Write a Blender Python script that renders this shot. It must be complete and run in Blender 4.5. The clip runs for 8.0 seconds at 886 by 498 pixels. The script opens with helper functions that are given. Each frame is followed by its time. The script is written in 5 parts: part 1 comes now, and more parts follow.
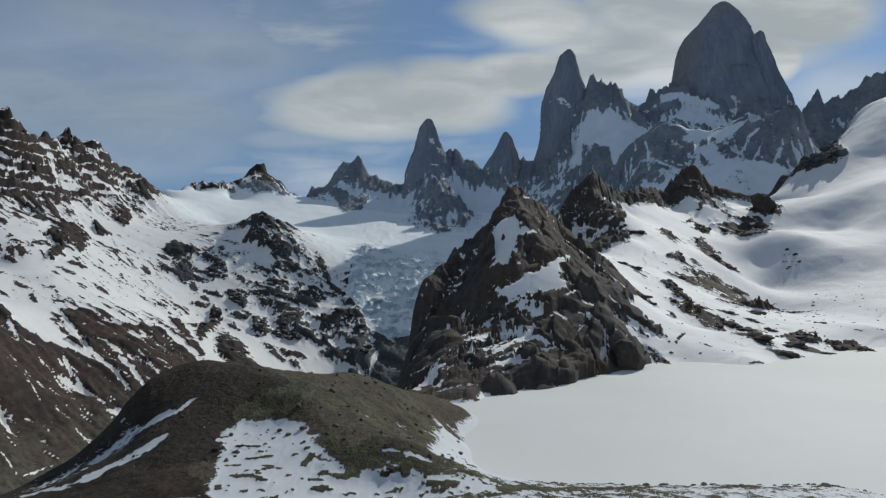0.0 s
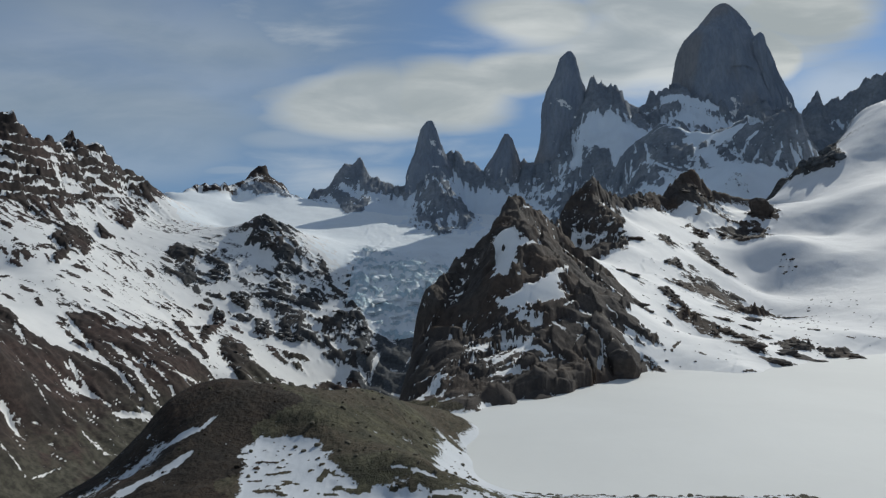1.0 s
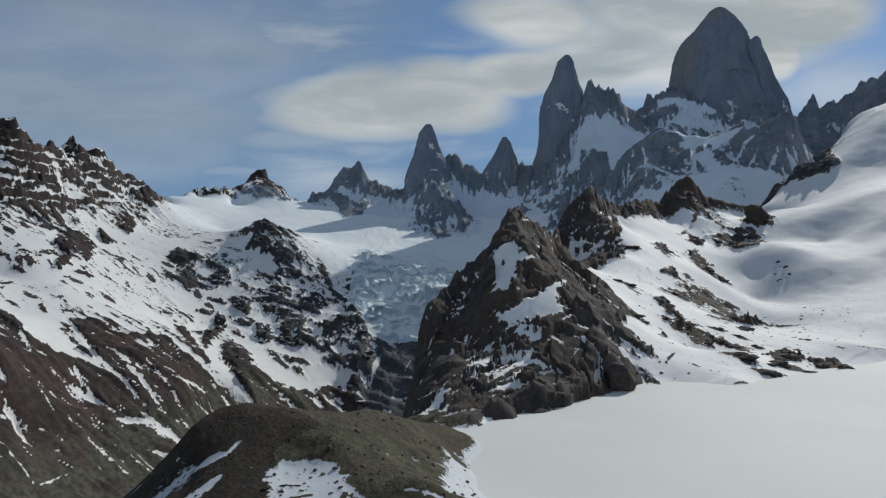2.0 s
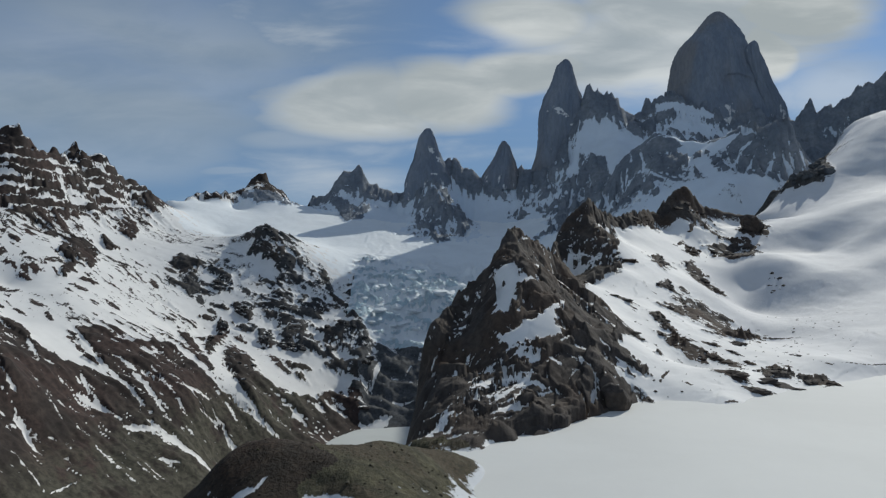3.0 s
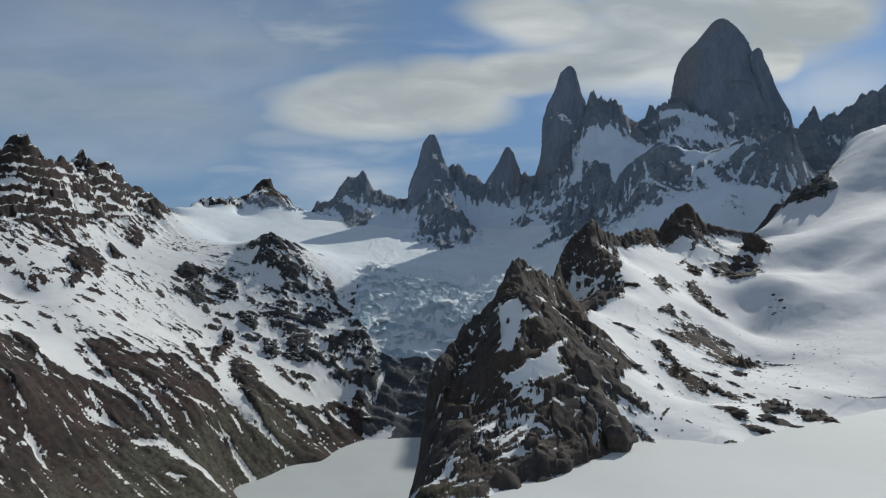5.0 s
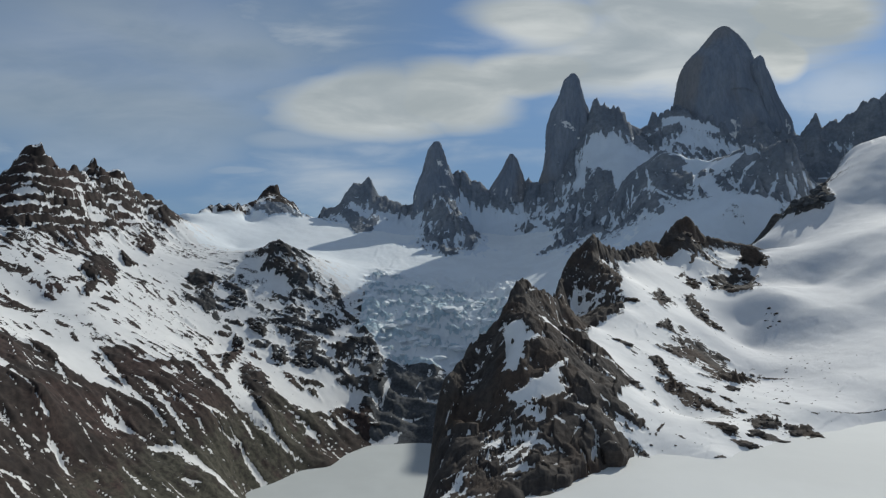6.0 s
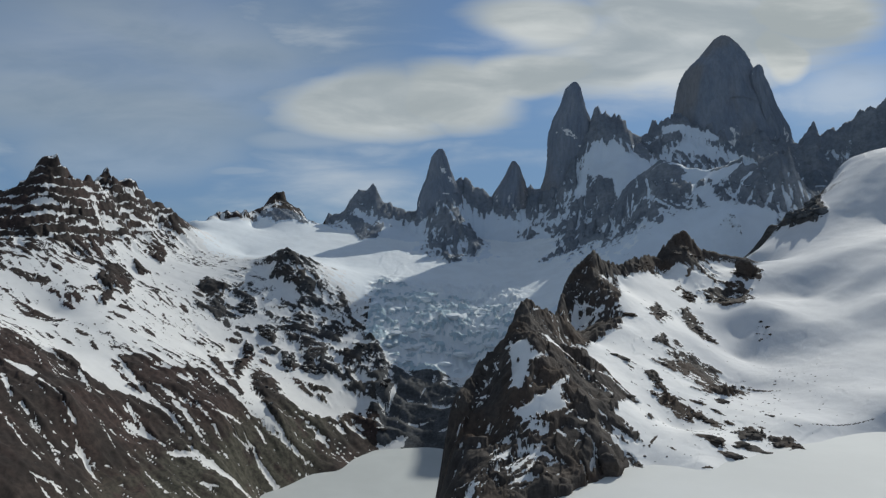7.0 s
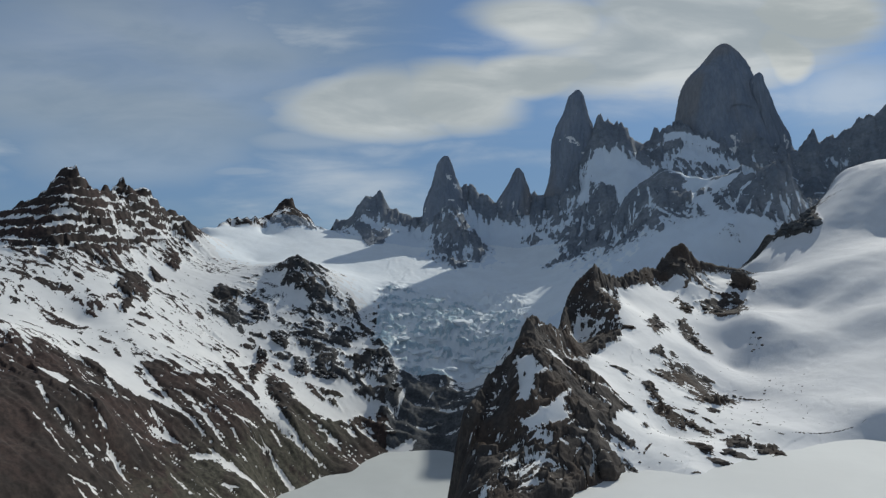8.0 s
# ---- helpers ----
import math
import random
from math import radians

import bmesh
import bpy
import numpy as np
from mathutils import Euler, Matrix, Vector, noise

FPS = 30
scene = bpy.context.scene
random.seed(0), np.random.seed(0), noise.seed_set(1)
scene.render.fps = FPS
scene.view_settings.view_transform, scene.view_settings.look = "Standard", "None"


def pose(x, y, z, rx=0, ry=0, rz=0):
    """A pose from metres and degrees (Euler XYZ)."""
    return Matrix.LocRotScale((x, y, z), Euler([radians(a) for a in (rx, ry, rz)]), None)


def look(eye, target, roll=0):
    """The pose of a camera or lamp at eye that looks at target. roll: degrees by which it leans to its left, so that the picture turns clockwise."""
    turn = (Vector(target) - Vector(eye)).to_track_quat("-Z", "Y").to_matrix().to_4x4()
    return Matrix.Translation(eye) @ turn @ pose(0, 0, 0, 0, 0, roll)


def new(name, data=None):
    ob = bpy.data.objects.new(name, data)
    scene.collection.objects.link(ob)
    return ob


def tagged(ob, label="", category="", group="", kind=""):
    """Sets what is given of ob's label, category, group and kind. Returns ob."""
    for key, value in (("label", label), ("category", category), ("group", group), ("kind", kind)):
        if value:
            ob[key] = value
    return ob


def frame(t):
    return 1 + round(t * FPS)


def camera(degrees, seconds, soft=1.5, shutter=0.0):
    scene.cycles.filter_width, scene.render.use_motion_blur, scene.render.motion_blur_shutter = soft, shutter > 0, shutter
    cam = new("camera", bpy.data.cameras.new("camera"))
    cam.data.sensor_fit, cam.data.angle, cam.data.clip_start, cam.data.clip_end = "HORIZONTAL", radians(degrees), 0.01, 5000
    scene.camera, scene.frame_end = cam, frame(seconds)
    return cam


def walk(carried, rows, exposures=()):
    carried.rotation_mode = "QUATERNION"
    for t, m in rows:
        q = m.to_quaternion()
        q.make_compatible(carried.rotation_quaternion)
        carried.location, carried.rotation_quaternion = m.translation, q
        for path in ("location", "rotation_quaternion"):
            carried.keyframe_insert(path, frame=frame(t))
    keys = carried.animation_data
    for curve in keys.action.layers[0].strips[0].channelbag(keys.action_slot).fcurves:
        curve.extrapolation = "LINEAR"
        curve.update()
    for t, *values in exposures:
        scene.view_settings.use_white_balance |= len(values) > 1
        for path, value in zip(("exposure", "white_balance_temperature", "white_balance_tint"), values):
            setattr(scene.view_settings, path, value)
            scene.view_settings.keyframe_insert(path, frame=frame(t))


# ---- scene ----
cam = camera(68.6, 8.0, soft=1.3)
METRES, EYE, TILT, LEAN, TURN = 140.0, 35.0, 1.5, 0.0, 0.0
ROWS = [
    (0.0, 0.0, 0.0, 0.0, 0.0, 0.0, -0.0),
    (0.5, -0.0003, -0.0246, 0.0139, 0.07, -0.01, 0.04),
    (1.0, -0.0029, -0.0488, 0.0308, 0.07, -0.02, 0.05),
    (1.5, -0.007, -0.0716, 0.0474, -0.0, 0.02, 0.11),
    (3.0, -0.0241, -0.1812, 0.1419, -0.17, -0.01, 0.17),
    (3.5, -0.0263, -0.1922, 0.1717, 0.01, -0.02, 0.18),
    (4.0, -0.0279, -0.1905, 0.1981, 0.02, -0.07, 0.07),
    (4.5, -0.0302, -0.1976, 0.2289, 0.04, -0.1, -0.05),
    (6.0, -0.0501, -0.3615, 0.342, 0.41, 0.04, -0.17),
    (6.5, -0.0679, -0.4684, 0.3899, 0.73, 0.05, -0.16),
    (7.0, -0.0859, -0.5592, 0.4346, 0.53, 0.12, -0.24),
    (7.5, -0.1043, -0.6718, 0.4825, 0.57, 0.16, -0.27),
    (8.0, -0.124, -0.7927, 0.5284, 0.82, 0.15, -0.25),
]
walk(cam, [(t, pose(0, 0, EYE, TILT, LEAN, TURN) @ pose(METRES * x, METRES * y, METRES * z, 90 + pitch, roll, yaw)) for t, x, y, z, yaw, pitch, roll in ROWS], exposures=[(0.0, -0.02, 6400, 7), (8.0, -0.02, 6400, 7)])

# ---- world, sun, exposure ----
SUN_TURN, SUN_HIGH = 37.0, 34.2          # degrees clockwise from straight ahead, degrees above the horizon


def nodes_of(tree):
    tree.nodes.clear()

    def make(kind, **given):
        node = tree.nodes.new(kind)
        for key, value in given.items():
            if key in node.inputs:
                node.inputs[key].default_value = value
        return node

    def link(a, b):
        tree.links.new(a, b)

    def sums(op, a, b=None, c=None):
        node = tree.nodes.new("ShaderNodeMath")
        node.operation = op
        for n, v in enumerate((a, b, c)):
            if v is None:
                continue
            if isinstance(v, (int, float)):
                node.inputs[n].default_value = v
            else:
                link(v, node.inputs[n])
        return node.outputs[0]

    def span(v, a, b, c=0.0, d=1.0):
        node = tree.nodes.new("ShaderNodeMapRange")
        node.interpolation_type = "SMOOTHSTEP"
        link(v, node.inputs[0])
        for n, w in enumerate((a, b, c, d)):
            node.inputs[n + 1].default_value = w
        return node.outputs[0]

    def mix(f, a, b):
        node = tree.nodes.new("ShaderNodeMix")
        node.data_type = "RGBA"
        for v, at in ((f, 0), (a, 6), (b, 7)):
            if isinstance(v, (int, float)):
                node.inputs[at].default_value = v
            elif isinstance(v, tuple):
                node.inputs[at].default_value = (*v, 1)
            else:
                link(v, node.inputs[at])
        return node.outputs[2]

    def grain(vector, scale, detail=5.0, rough=0.55, warp=0.0):
        node = tree.nodes.new("ShaderNodeTexNoise")
        node.inputs["Scale"].default_value = scale
        node.inputs["Detail"].default_value = detail
        node.inputs["Roughness"].default_value = rough
        node.inputs["Distortion"].default_value = warp
        if vector is not None:
            link(vector, node.inputs["Vector"])
        return node.outputs[0]

    return make, link, sums, span, mix, grain


def build_world():
    world = bpy.data.worlds.new("sky")
    scene.world = world
    world.use_nodes = True
    make, link, sums, span, mix, grain = nodes_of(world.node_tree)
    sky = make("ShaderNodeTexSky")
    sky.sky_type, sky.sun_disc = "NISHITA", False
    sky.sun_elevation, sky.sun_rotation = radians(SUN_HIGH), radians(SUN_TURN)
    sky.altitude, sky.air_density, sky.dust_density, sky.ozone_density = 1200, 1.0, 0.2, 3.5
    dim = make("ShaderNodeVectorMath")
    dim.operation = "SCALE"
    link(sky.outputs[0], dim.inputs[0])
    way = make("ShaderNodeTexCoord").outputs["Generated"]
    parts = make("ShaderNodeSeparateXYZ")
    link(way, parts.inputs[0])
    ahead = sums("MAXIMUM", sums("ABSOLUTE", parts.outputs[1]), 0.2)
    u, v = sums("DIVIDE", parts.outputs[0], ahead), sums("DIVIDE", parts.outputs[2], ahead)
    link(span(v, 0.04, 0.40, 0.052, 0.073), dim.inputs[3])     # the air is clearer and deeper blue low over the ice
    flat = make("ShaderNodeCombineXYZ")
    link(u, flat.inputs[0])
    link(sums("MULTIPLY", v, 4.0), flat.inputs[1])
    link(sums("MULTIPLY", parts.outputs[1], 1.5), flat.inputs[2])
    streak = grain(flat.outputs[0], 2.2, 6.0, 0.5, 0.4)
    wisp = grain(flat.outputs[0], 5.0, 6.0, 0.6, 0.8)
    low_blue = span(v, 0.32, 0.12, 0.0, 0.6)
    # a thin grey veil over the left half of the sky
    haze = sums("MULTIPLY", sums("MULTIPLY", span(u, 0.12, -0.22), span(v, 0.13, 0.25)), span(grain(flat.outputs[0], 1.4, 4.0, 0.55, 0.5), 0.34, 0.62, 0.08, 0.5))
    # lens-shaped wave clouds: place and half size, in slopes ahead of the valley
    lenses = [(-0.125, 0.244, 0.152, 0.068, 0, 0.9), (0.014, 0.264, 0.113, 0.064, 0, 0.95), (0.105, 0.295, 0.144, 0.044, 0.2, 0.95), (-0.208, 0.196, 0.122, 0.021, 0, 0.25), (0.144, 0.377, 0.117, 0.045, 0, 0.95), (0.345, 0.327, 0.27, 0.091, 0, 0.88), (0.405, 0.385, 0.218, 0.057, 0, 0.9), (0.571, 0.399, 0.109, 0.052, 0, 1.0), (0.501, 0.356, 0.157, 0.031, 0.1, 0.9), (0.514, 0.323, 0.054, 0.042, -0.45, 1.0), (-0.134, 0.136, 0.104, 0.023, 0, 0.3), (-0.508, 0.305, 0.374, 0.165, 0, 0.24), (-0.499, 0.182, 0.226, 0.061, 0, 0.24), (-0.317, 0.15, 0.065, 0.008, 0, 0.22), (0.62, 0.27, 0.13, 0.06, 0, 0.42)]
    u = sums("ADD", u, sums("MULTIPLY", sums("SUBTRACT", grain(flat.outputs[0], 1.3, 3.0), 0.5), 0.12))
    v = sums("ADD", v, sums("MULTIPLY", sums("SUBTRACT", grain(flat.outputs[0], 1.7, 3.0), 0.5), 0.045))
    total = None
    for cu, cv, wu, wv, rise, full in lenses:
        du = sums("SUBTRACT", u, cu)
        a = sums("DIVIDE", du, wu)
        b = sums("DIVIDE", sums("SUBTRACT", sums("SUBTRACT", v, cv), sums("MULTIPLY", du, rise)), wv)
        far = sums("SQRT", sums("ADD", sums("MULTIPLY", a, a), sums("MULTIPLY", b, b)))
        far = sums("ADD", far, sums("MULTIPLY", sums("SUBTRACT", streak, 0.5), 1.65))
        far = sums("ADD", far, sums("MULTIPLY", sums("SUBTRACT", wisp, 0.5), 0.5))
        one = span(far, 1.16, 0.5, 0.0, full)
        total = one if total is None else sums("MAXIMUM", total, one)
    veil = span(sums("ADD", streak, sums("MULTIPLY", wisp, 0.3)), 0.62, 0.95, 0.0, 0.45)
    high = span(sums("ADD", v, sums("MULTIPLY", streak, 0.5)), 0.8, 1.6, 0.0, 0.22)     # a thicker sheet of cloud overhead, unseen, added as fill light
    cover = sums("MAXIMUM", sums("MAXIMUM", total, veil), high)
    tone = span(sums("ADD", sums("MULTIPLY", wisp, 0.35), streak), 0.50, 0.88)
    cloud = mix(tone, (0.37, 0.405, 0.42), (0.70, 0.71, 0.695))
    out = make("ShaderNodeOutputWorld")
    back = make("ShaderNodeBackground", Strength=1.0)
    link(mix(cover, mix(haze, mix(low_blue, dim.outputs[0], (0.150, 0.258, 0.450)), (0.20, 0.262, 0.33)), cloud), back.inputs["Color"])
    link(back.outputs[0], out.inputs["Surface"])


build_world()
sun = new("sun", bpy.data.lights.new("sun", "SUN"))
sun.data.energy, sun.data.angle, sun.data.color = 2.68, radians(0.6), (1.0, 0.96, 0.88)
to_sun = Vector((math.sin(radians(SUN_TURN)) * math.cos(radians(SUN_HIGH)), math.cos(radians(SUN_TURN)) * math.cos(radians(SUN_HIGH)), math.sin(radians(SUN_HIGH))))
sun.matrix_world = look(to_sun * 3000, (0, 0, 0))

# ---- materials ----


def cover_material(name, darks, lights, grit, snow=(0.80, 0.80, 0.788), fringe=0.75, relief=1.0, tint=None, upright=1.0, mottle=0.7, warm=None, shade_snow=None):
    """Rock under patchy snow. grit: metres of the rock's coarse mottling; the mesh's own cover field says where snow lies."""
    mat = bpy.data.materials.new(name)
    mat.use_nodes = True
    make, link, sums, span, mix, grain = nodes_of(mat.node_tree)
    place = make("ShaderNodeNewGeometry").outputs["Position"]
    if upright != 1.0:
        squeeze = make("ShaderNodeVectorMath")
        squeeze.operation = "MULTIPLY"
        link(place, squeeze.inputs[0])
        squeeze.inputs[1].default_value = (1, 1, upright)
        place = squeeze.outputs[0]
    here = make("ShaderNodeAttribute")
    here.attribute_name = "cover"
    coarse = grain(place, 1.0 / grit, 6.0, 0.6, 0.3)
    fine = grain(place, 5.0 / grit, 8.0, 0.65)
    speck = grain(place, 16.0 / grit, 4.0, 0.6)
    edge = sums("ADD", here.outputs["Fac"], sums("MULTIPLY", sums("SUBTRACT", fine, 0.5), 2.2 * fringe))
    edge = sums("ADD", edge, sums("MULTIPLY", sums("SUBTRACT", speck, 0.5), 1.2 * fringe))
    lies = span(edge, -0.05, 0.07)
    rock = mix(span(coarse, 0.35, 0.68), darks, lights)
    if warm:
        rock = mix(span(grain(place, 0.3 / grit, 3.0, 0.6), 0.46, 0.62, 0.0, 0.8), rock, warm)
    if tint:
        low = make("ShaderNodeSeparateXYZ")
        link(place, low.inputs[0])
        grassy = sums("MULTIPLY", span(low.outputs[0], -130.0, -200.0), sums("MULTIPLY", span(grain(place, 0.8 / grit, 5.0, 0.6), 0.36, 0.52), span(low.outputs[2], -66.0, -104.0)))
        rock = mix(grassy, rock, tint)
    rock = mix(span(fine, 0.36, 0.66, 0.0, mottle), rock, tuple(c * 0.45 for c in darks))
    white = mix(span(coarse, 0.3, 0.7), tuple(c * 0.93 for c in snow), snow)
    if shade_snow:                          # darker snow takes over towards the snowfield, its shade put into the colour
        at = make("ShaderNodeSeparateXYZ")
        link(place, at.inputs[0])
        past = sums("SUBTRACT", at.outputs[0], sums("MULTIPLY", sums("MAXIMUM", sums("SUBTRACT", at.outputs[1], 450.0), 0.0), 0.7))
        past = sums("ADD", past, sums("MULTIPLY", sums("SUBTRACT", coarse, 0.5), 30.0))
        white = mix(span(past, 150.0, 208.0), white, shade_snow)
    body = make("ShaderNodeBsdfPrincipled")
    link(mix(lies, rock, white), body.inputs["Base Color"])
    link(span(lies, 0.0, 1.0, 0.92, 0.75), body.inputs["Roughness"])
    body.inputs["Specular IOR Level"].default_value = 0.32
    rough = sums("MULTIPLY", sums("ADD", fine, sums("MULTIPLY", speck, 0.35)), span(lies, 0.0, 1.0, 1.0, 0.12))
    bump = make("ShaderNodeBump", Strength=0.8, Distance=0.10 * grit * relief)
    link(rough, bump.inputs["Height"])
    link(bump.outputs[0], body.inputs["Normal"])
    link(body.outputs[0], make("ShaderNodeOutputMaterial").inputs["Surface"])
    return mat


# Sun on the flank is painted into its brighter snow, shade into the last colour.
DARK_ROCK = cover_material("dark_rock", (0.056, 0.048, 0.044), (0.112, 0.094, 0.080), 14, mottle=0.55, snow=(0.85, 0.848, 0.835), relief=0.35, warm=(0.092, 0.063, 0.045), shade_snow=(0.68, 0.686, 0.70))
SLOPE_ROCK = cover_material("slope_rock", (0.029, 0.023, 0.021), (0.066, 0.050, 0.043), 24, warm=(0.072, 0.046, 0.040), tint=(0.092, 0.088, 0.066), relief=0.10)
# Blue in this rock and its snow imitates haze over the far wall.
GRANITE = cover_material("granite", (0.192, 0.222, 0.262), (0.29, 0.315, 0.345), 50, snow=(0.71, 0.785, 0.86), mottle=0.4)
# The needles' rock is tinted blue too, in place of haze.
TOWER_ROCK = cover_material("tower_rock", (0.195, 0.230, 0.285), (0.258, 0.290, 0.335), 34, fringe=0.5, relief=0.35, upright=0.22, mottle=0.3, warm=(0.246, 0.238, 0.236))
# Old snow, its colour also dimmed and blued for soft shade on the moraine.
GRAVEL = cover_material("gravel", (0.052, 0.049, 0.029), (0.118, 0.110, 0.064), 4, relief=1.4, warm=(0.085, 0.064, 0.042), snow=(0.58, 0.61, 0.645))
# The blue-grey stands in for haze on the cliff under the icefall.
GREY_ROCK = cover_material("grey_rock", (0.075, 0.08, 0.086), (0.15, 0.155, 0.16), 20, relief=0.3)
# Rock turned from brown to grey to imitate haze over the spur.
SPUR_GREY = cover_material("spur_grey", (0.040, 0.042, 0.045), (0.098, 0.096, 0.095), 18, relief=0.3, warm=(0.070, 0.058, 0.049))
ICE = cover_material("ice", (0.54, 0.68, 0.75), (0.67, 0.78, 0.83), 40, snow=(0.83, 0.875, 0.90), mottle=0.4)
# Snow greyed to stand for cloud shade on the snowfield.
SNOWY = cover_material("snowy", (0.05, 0.049, 0.048), (0.12, 0.112, 0.104), 20, snow=(0.69, 0.697, 0.712))
# The knoll's old snow has the same soft shade put into its colour.
BROWN_GRAVEL = cover_material("brown_gravel", (0.021, 0.016, 0.011), (0.056, 0.040, 0.028), 4, relief=1.4, snow=(0.58, 0.61, 0.645), warm=(0.058, 0.034, 0.021))
PALE_STONE = cover_material("pale_stone", (0.10, 0.088, 0.060), (0.20, 0.172, 0.125), 2)
LAKE = cover_material("lake_snow", (0.3, 0.3, 0.3), (0.4, 0.4, 0.4), 60, snow=(0.70, 0.71, 0.69), relief=0.15)
WET_ICE = cover_material("wet_ice", (0.3, 0.3, 0.3), (0.4, 0.4, 0.4), 60, snow=(0.56, 0.585, 0.575), relief=0.15)

# ---- the lie of the land: crests, breaks of slope and feet, in metres ----
LEFT_CREST = [(-866, 900, 168), (-749, 925, 196), (-723, 940, 210), (-692, 950, 230), (-684, 965, 260), (-666, 974, 280), (-657, 976, 273), (-647, 985, 253), (-644, 1005, 246), (-642, 1040, 254), (-644, 1070, 243), (-659, 1110, 261), (-658, 1131, 272), (-646, 1140, 258), (-626, 1160, 262), (-617, 1165, 257), (-612, 1190, 235), (-601, 1230, 225), (-588, 1255, 210), (-582, 1280, 190)]
SADDLE_CREST = [(-590, 1360, 200), (-569, 1430, 211), (-559, 1455, 223), (-552, 1460, 218), (-543, 1465, 228), (-534, 1468, 219), (-523, 1474, 229), (-514, 1478, 221), (-505, 1482, 232), (-501, 1510, 229), (-497, 1540, 237), (-490, 1590, 248), (-476, 1600, 274), (-468, 1612, 283), (-454, 1612, 285), (-442, 1612, 280), (-438, 1611, 259), (-424, 1608, 250), (-411, 1603, 244), (-402, 1600, 245), (-390, 1597, 232), (-380, 1590, 209), (-322, 1600, 198)]
LEFT_CLIFF_FOOT = [(-781, 800, 130), (-688, 840, 138), (-644, 850, 139), (-618, 870, 142), (-593, 905, 136), (-581, 940, 132), (-585, 1015, 149), (-583, 1090, 154), (-583, 1170, 175), (-584, 1270, 183)]
LEFT_SNOW_BENCH = [(-612, 600, 50), (-602, 720, 84), (-509, 731, 35), (-505, 767, 59), (-506, 854, 78), (-523, 960, 88), (-535, 1092, 126), (-501, 1150, 114), (-404, 1020, 65), (-389, 958, 28), (-438, 725, 23)]
LEFT_SLOPE_TOP = [(-503, 470, 29), (-489, 560, 50), (-437, 634, 2), (-371, 697, -13), (-360, 801, -19), (-319, 870, -39), (-241, 790, -74), (-183, 851, -86), (-163, 932, -48), (-128, 959, -29)]
LEFT_SLOPE_MID = [(-401, 400, 1), (-363, 449, -16), (-339, 484, -25), (-345, 630, -37), (-265, 638, -70), (-222, 720, -89), (-171, 790, -116), (-101, 860, -120)]
LEFT_SLOPE_LOW = [(-337, 320, -41), (-321, 385, -50), (-313, 465, -74), (-311, 545, -74), (-272, 574, -90), (-237, 653, -112), (-181, 730, -133), (-118, 800, -148), (-274, 512, -99), (-226, 560, -119)]
ICE_TOP = [(-577, 1330, 169), (-551, 1452, 200), (-483, 1480, 187), (-359, 1579, 208), (-254, 1530, 177), (-197, 1510, 169), (-118, 1520, 163), (-36, 1480, 147), (61, 1602, 168), (154, 1540, 160), (227, 1480, 164)]
ICE_MID = [(-438, 1270, 119), (-305, 1114, 120), (-282, 1230, 106), (-223, 1269, 95), (-141, 1408, 131), (-2, 1434, 125), (-80, 1232, 71), (14, 1290, 85), (169, 1230, 77), (236, 1350, 132), (330, 1430, 167)]
ICE_LOW = [(-324, 1040, 62), (-204, 1037, 30), (-155, 1093, 42), (-88, 1019, -12), (-20, 1025, 7), (24, 1090, 17), (90, 1130, 36)]
ICE_LIP = [(-167, 990, -17), (-119, 961, -34), (-101, 950, -58), (-75, 945, -66), (-47, 940, -68), (-17, 950, -70), (8, 958, -78), (30, 975, -66)]
CLIFF_FOOT = [(-109, 800, -152), (-87, 800, -154), (-56, 803, -156), (-18, 800, -155), (-59, 860, -128), (-92, 850, -121), (-18, 855, -126)]
RIDGE_S = [(409, 1300, 302), (433, 1285, 325), (464, 1260, 310), (488, 1235, 299), (513, 1215, 294), (534, 1190, 297), (552, 1160, 297), (568, 1138, 298), (584, 1110, 291), (592, 1080, 280)]
RIDGE_S_FOOT = [(285, 1380, 172), (315, 1300, 160), (345, 1240, 172), (381, 1118, 186), (414, 1060, 175), (467, 1000, 178), (459, 880, 160)]
RIDGE_S_MID = [(367, 1320, 261), (409, 1200, 249), (475, 1217, 262), (514, 1100, 238), (581, 1060, 259)]
FITZ_FOOT = [(245, 1600, 253), (295, 1560, 262), (346, 1540, 314), (388, 1600, 374), (417, 1500, 341), (515, 1640, 408), (807, 1640, 447), (897, 1660, 432)]
SNOW_SHELF = [(558, 1650, 473), (607, 1645, 483), (669, 1640, 467), (710, 1635, 440), (750, 1630, 412), (539, 1615, 429), (598, 1605, 416), (666, 1600, 393), (722, 1600, 379), (512, 1600, 393)]
RIGHT_RIDGE = [(901, 1640, 422), (931, 1640, 454), (945, 1640, 460), (952, 1636, 483), (958, 1630, 443), (973, 1625, 459), (992, 1620, 457), (1006, 1615, 453), (1019, 1610, 480), (1028, 1605, 452), (1044, 1600, 495), (1060, 1590, 511), (1081, 1580, 512), (1093, 1570, 529), (1138, 1550, 551), (1222, 1500, 555), (1312, 1450, 552)]
RIGHT_DOME = [(424, 825, 127), (434, 819, 146), (446, 810, 164), (498, 850, 186), (547, 900, 207), (585, 927, 241), (607, 935, 258), (621, 930, 265), (639, 920, 266), (660, 880, 271), (696, 800, 266)]
RIGHT_FIELD_HIGH = [(381, 760, 113), (424, 800, 137), (454, 790, 161), (490, 762, 171), (493, 732, 157), (519, 690, 149), (524, 600, 138)]
RIGHT_FIELD_MID = [(265, 540, 52), (279, 502, 48), (338, 563, 56), (395, 579, 88), (332, 478, 43), (370, 470, 57), (380, 430, 50)]
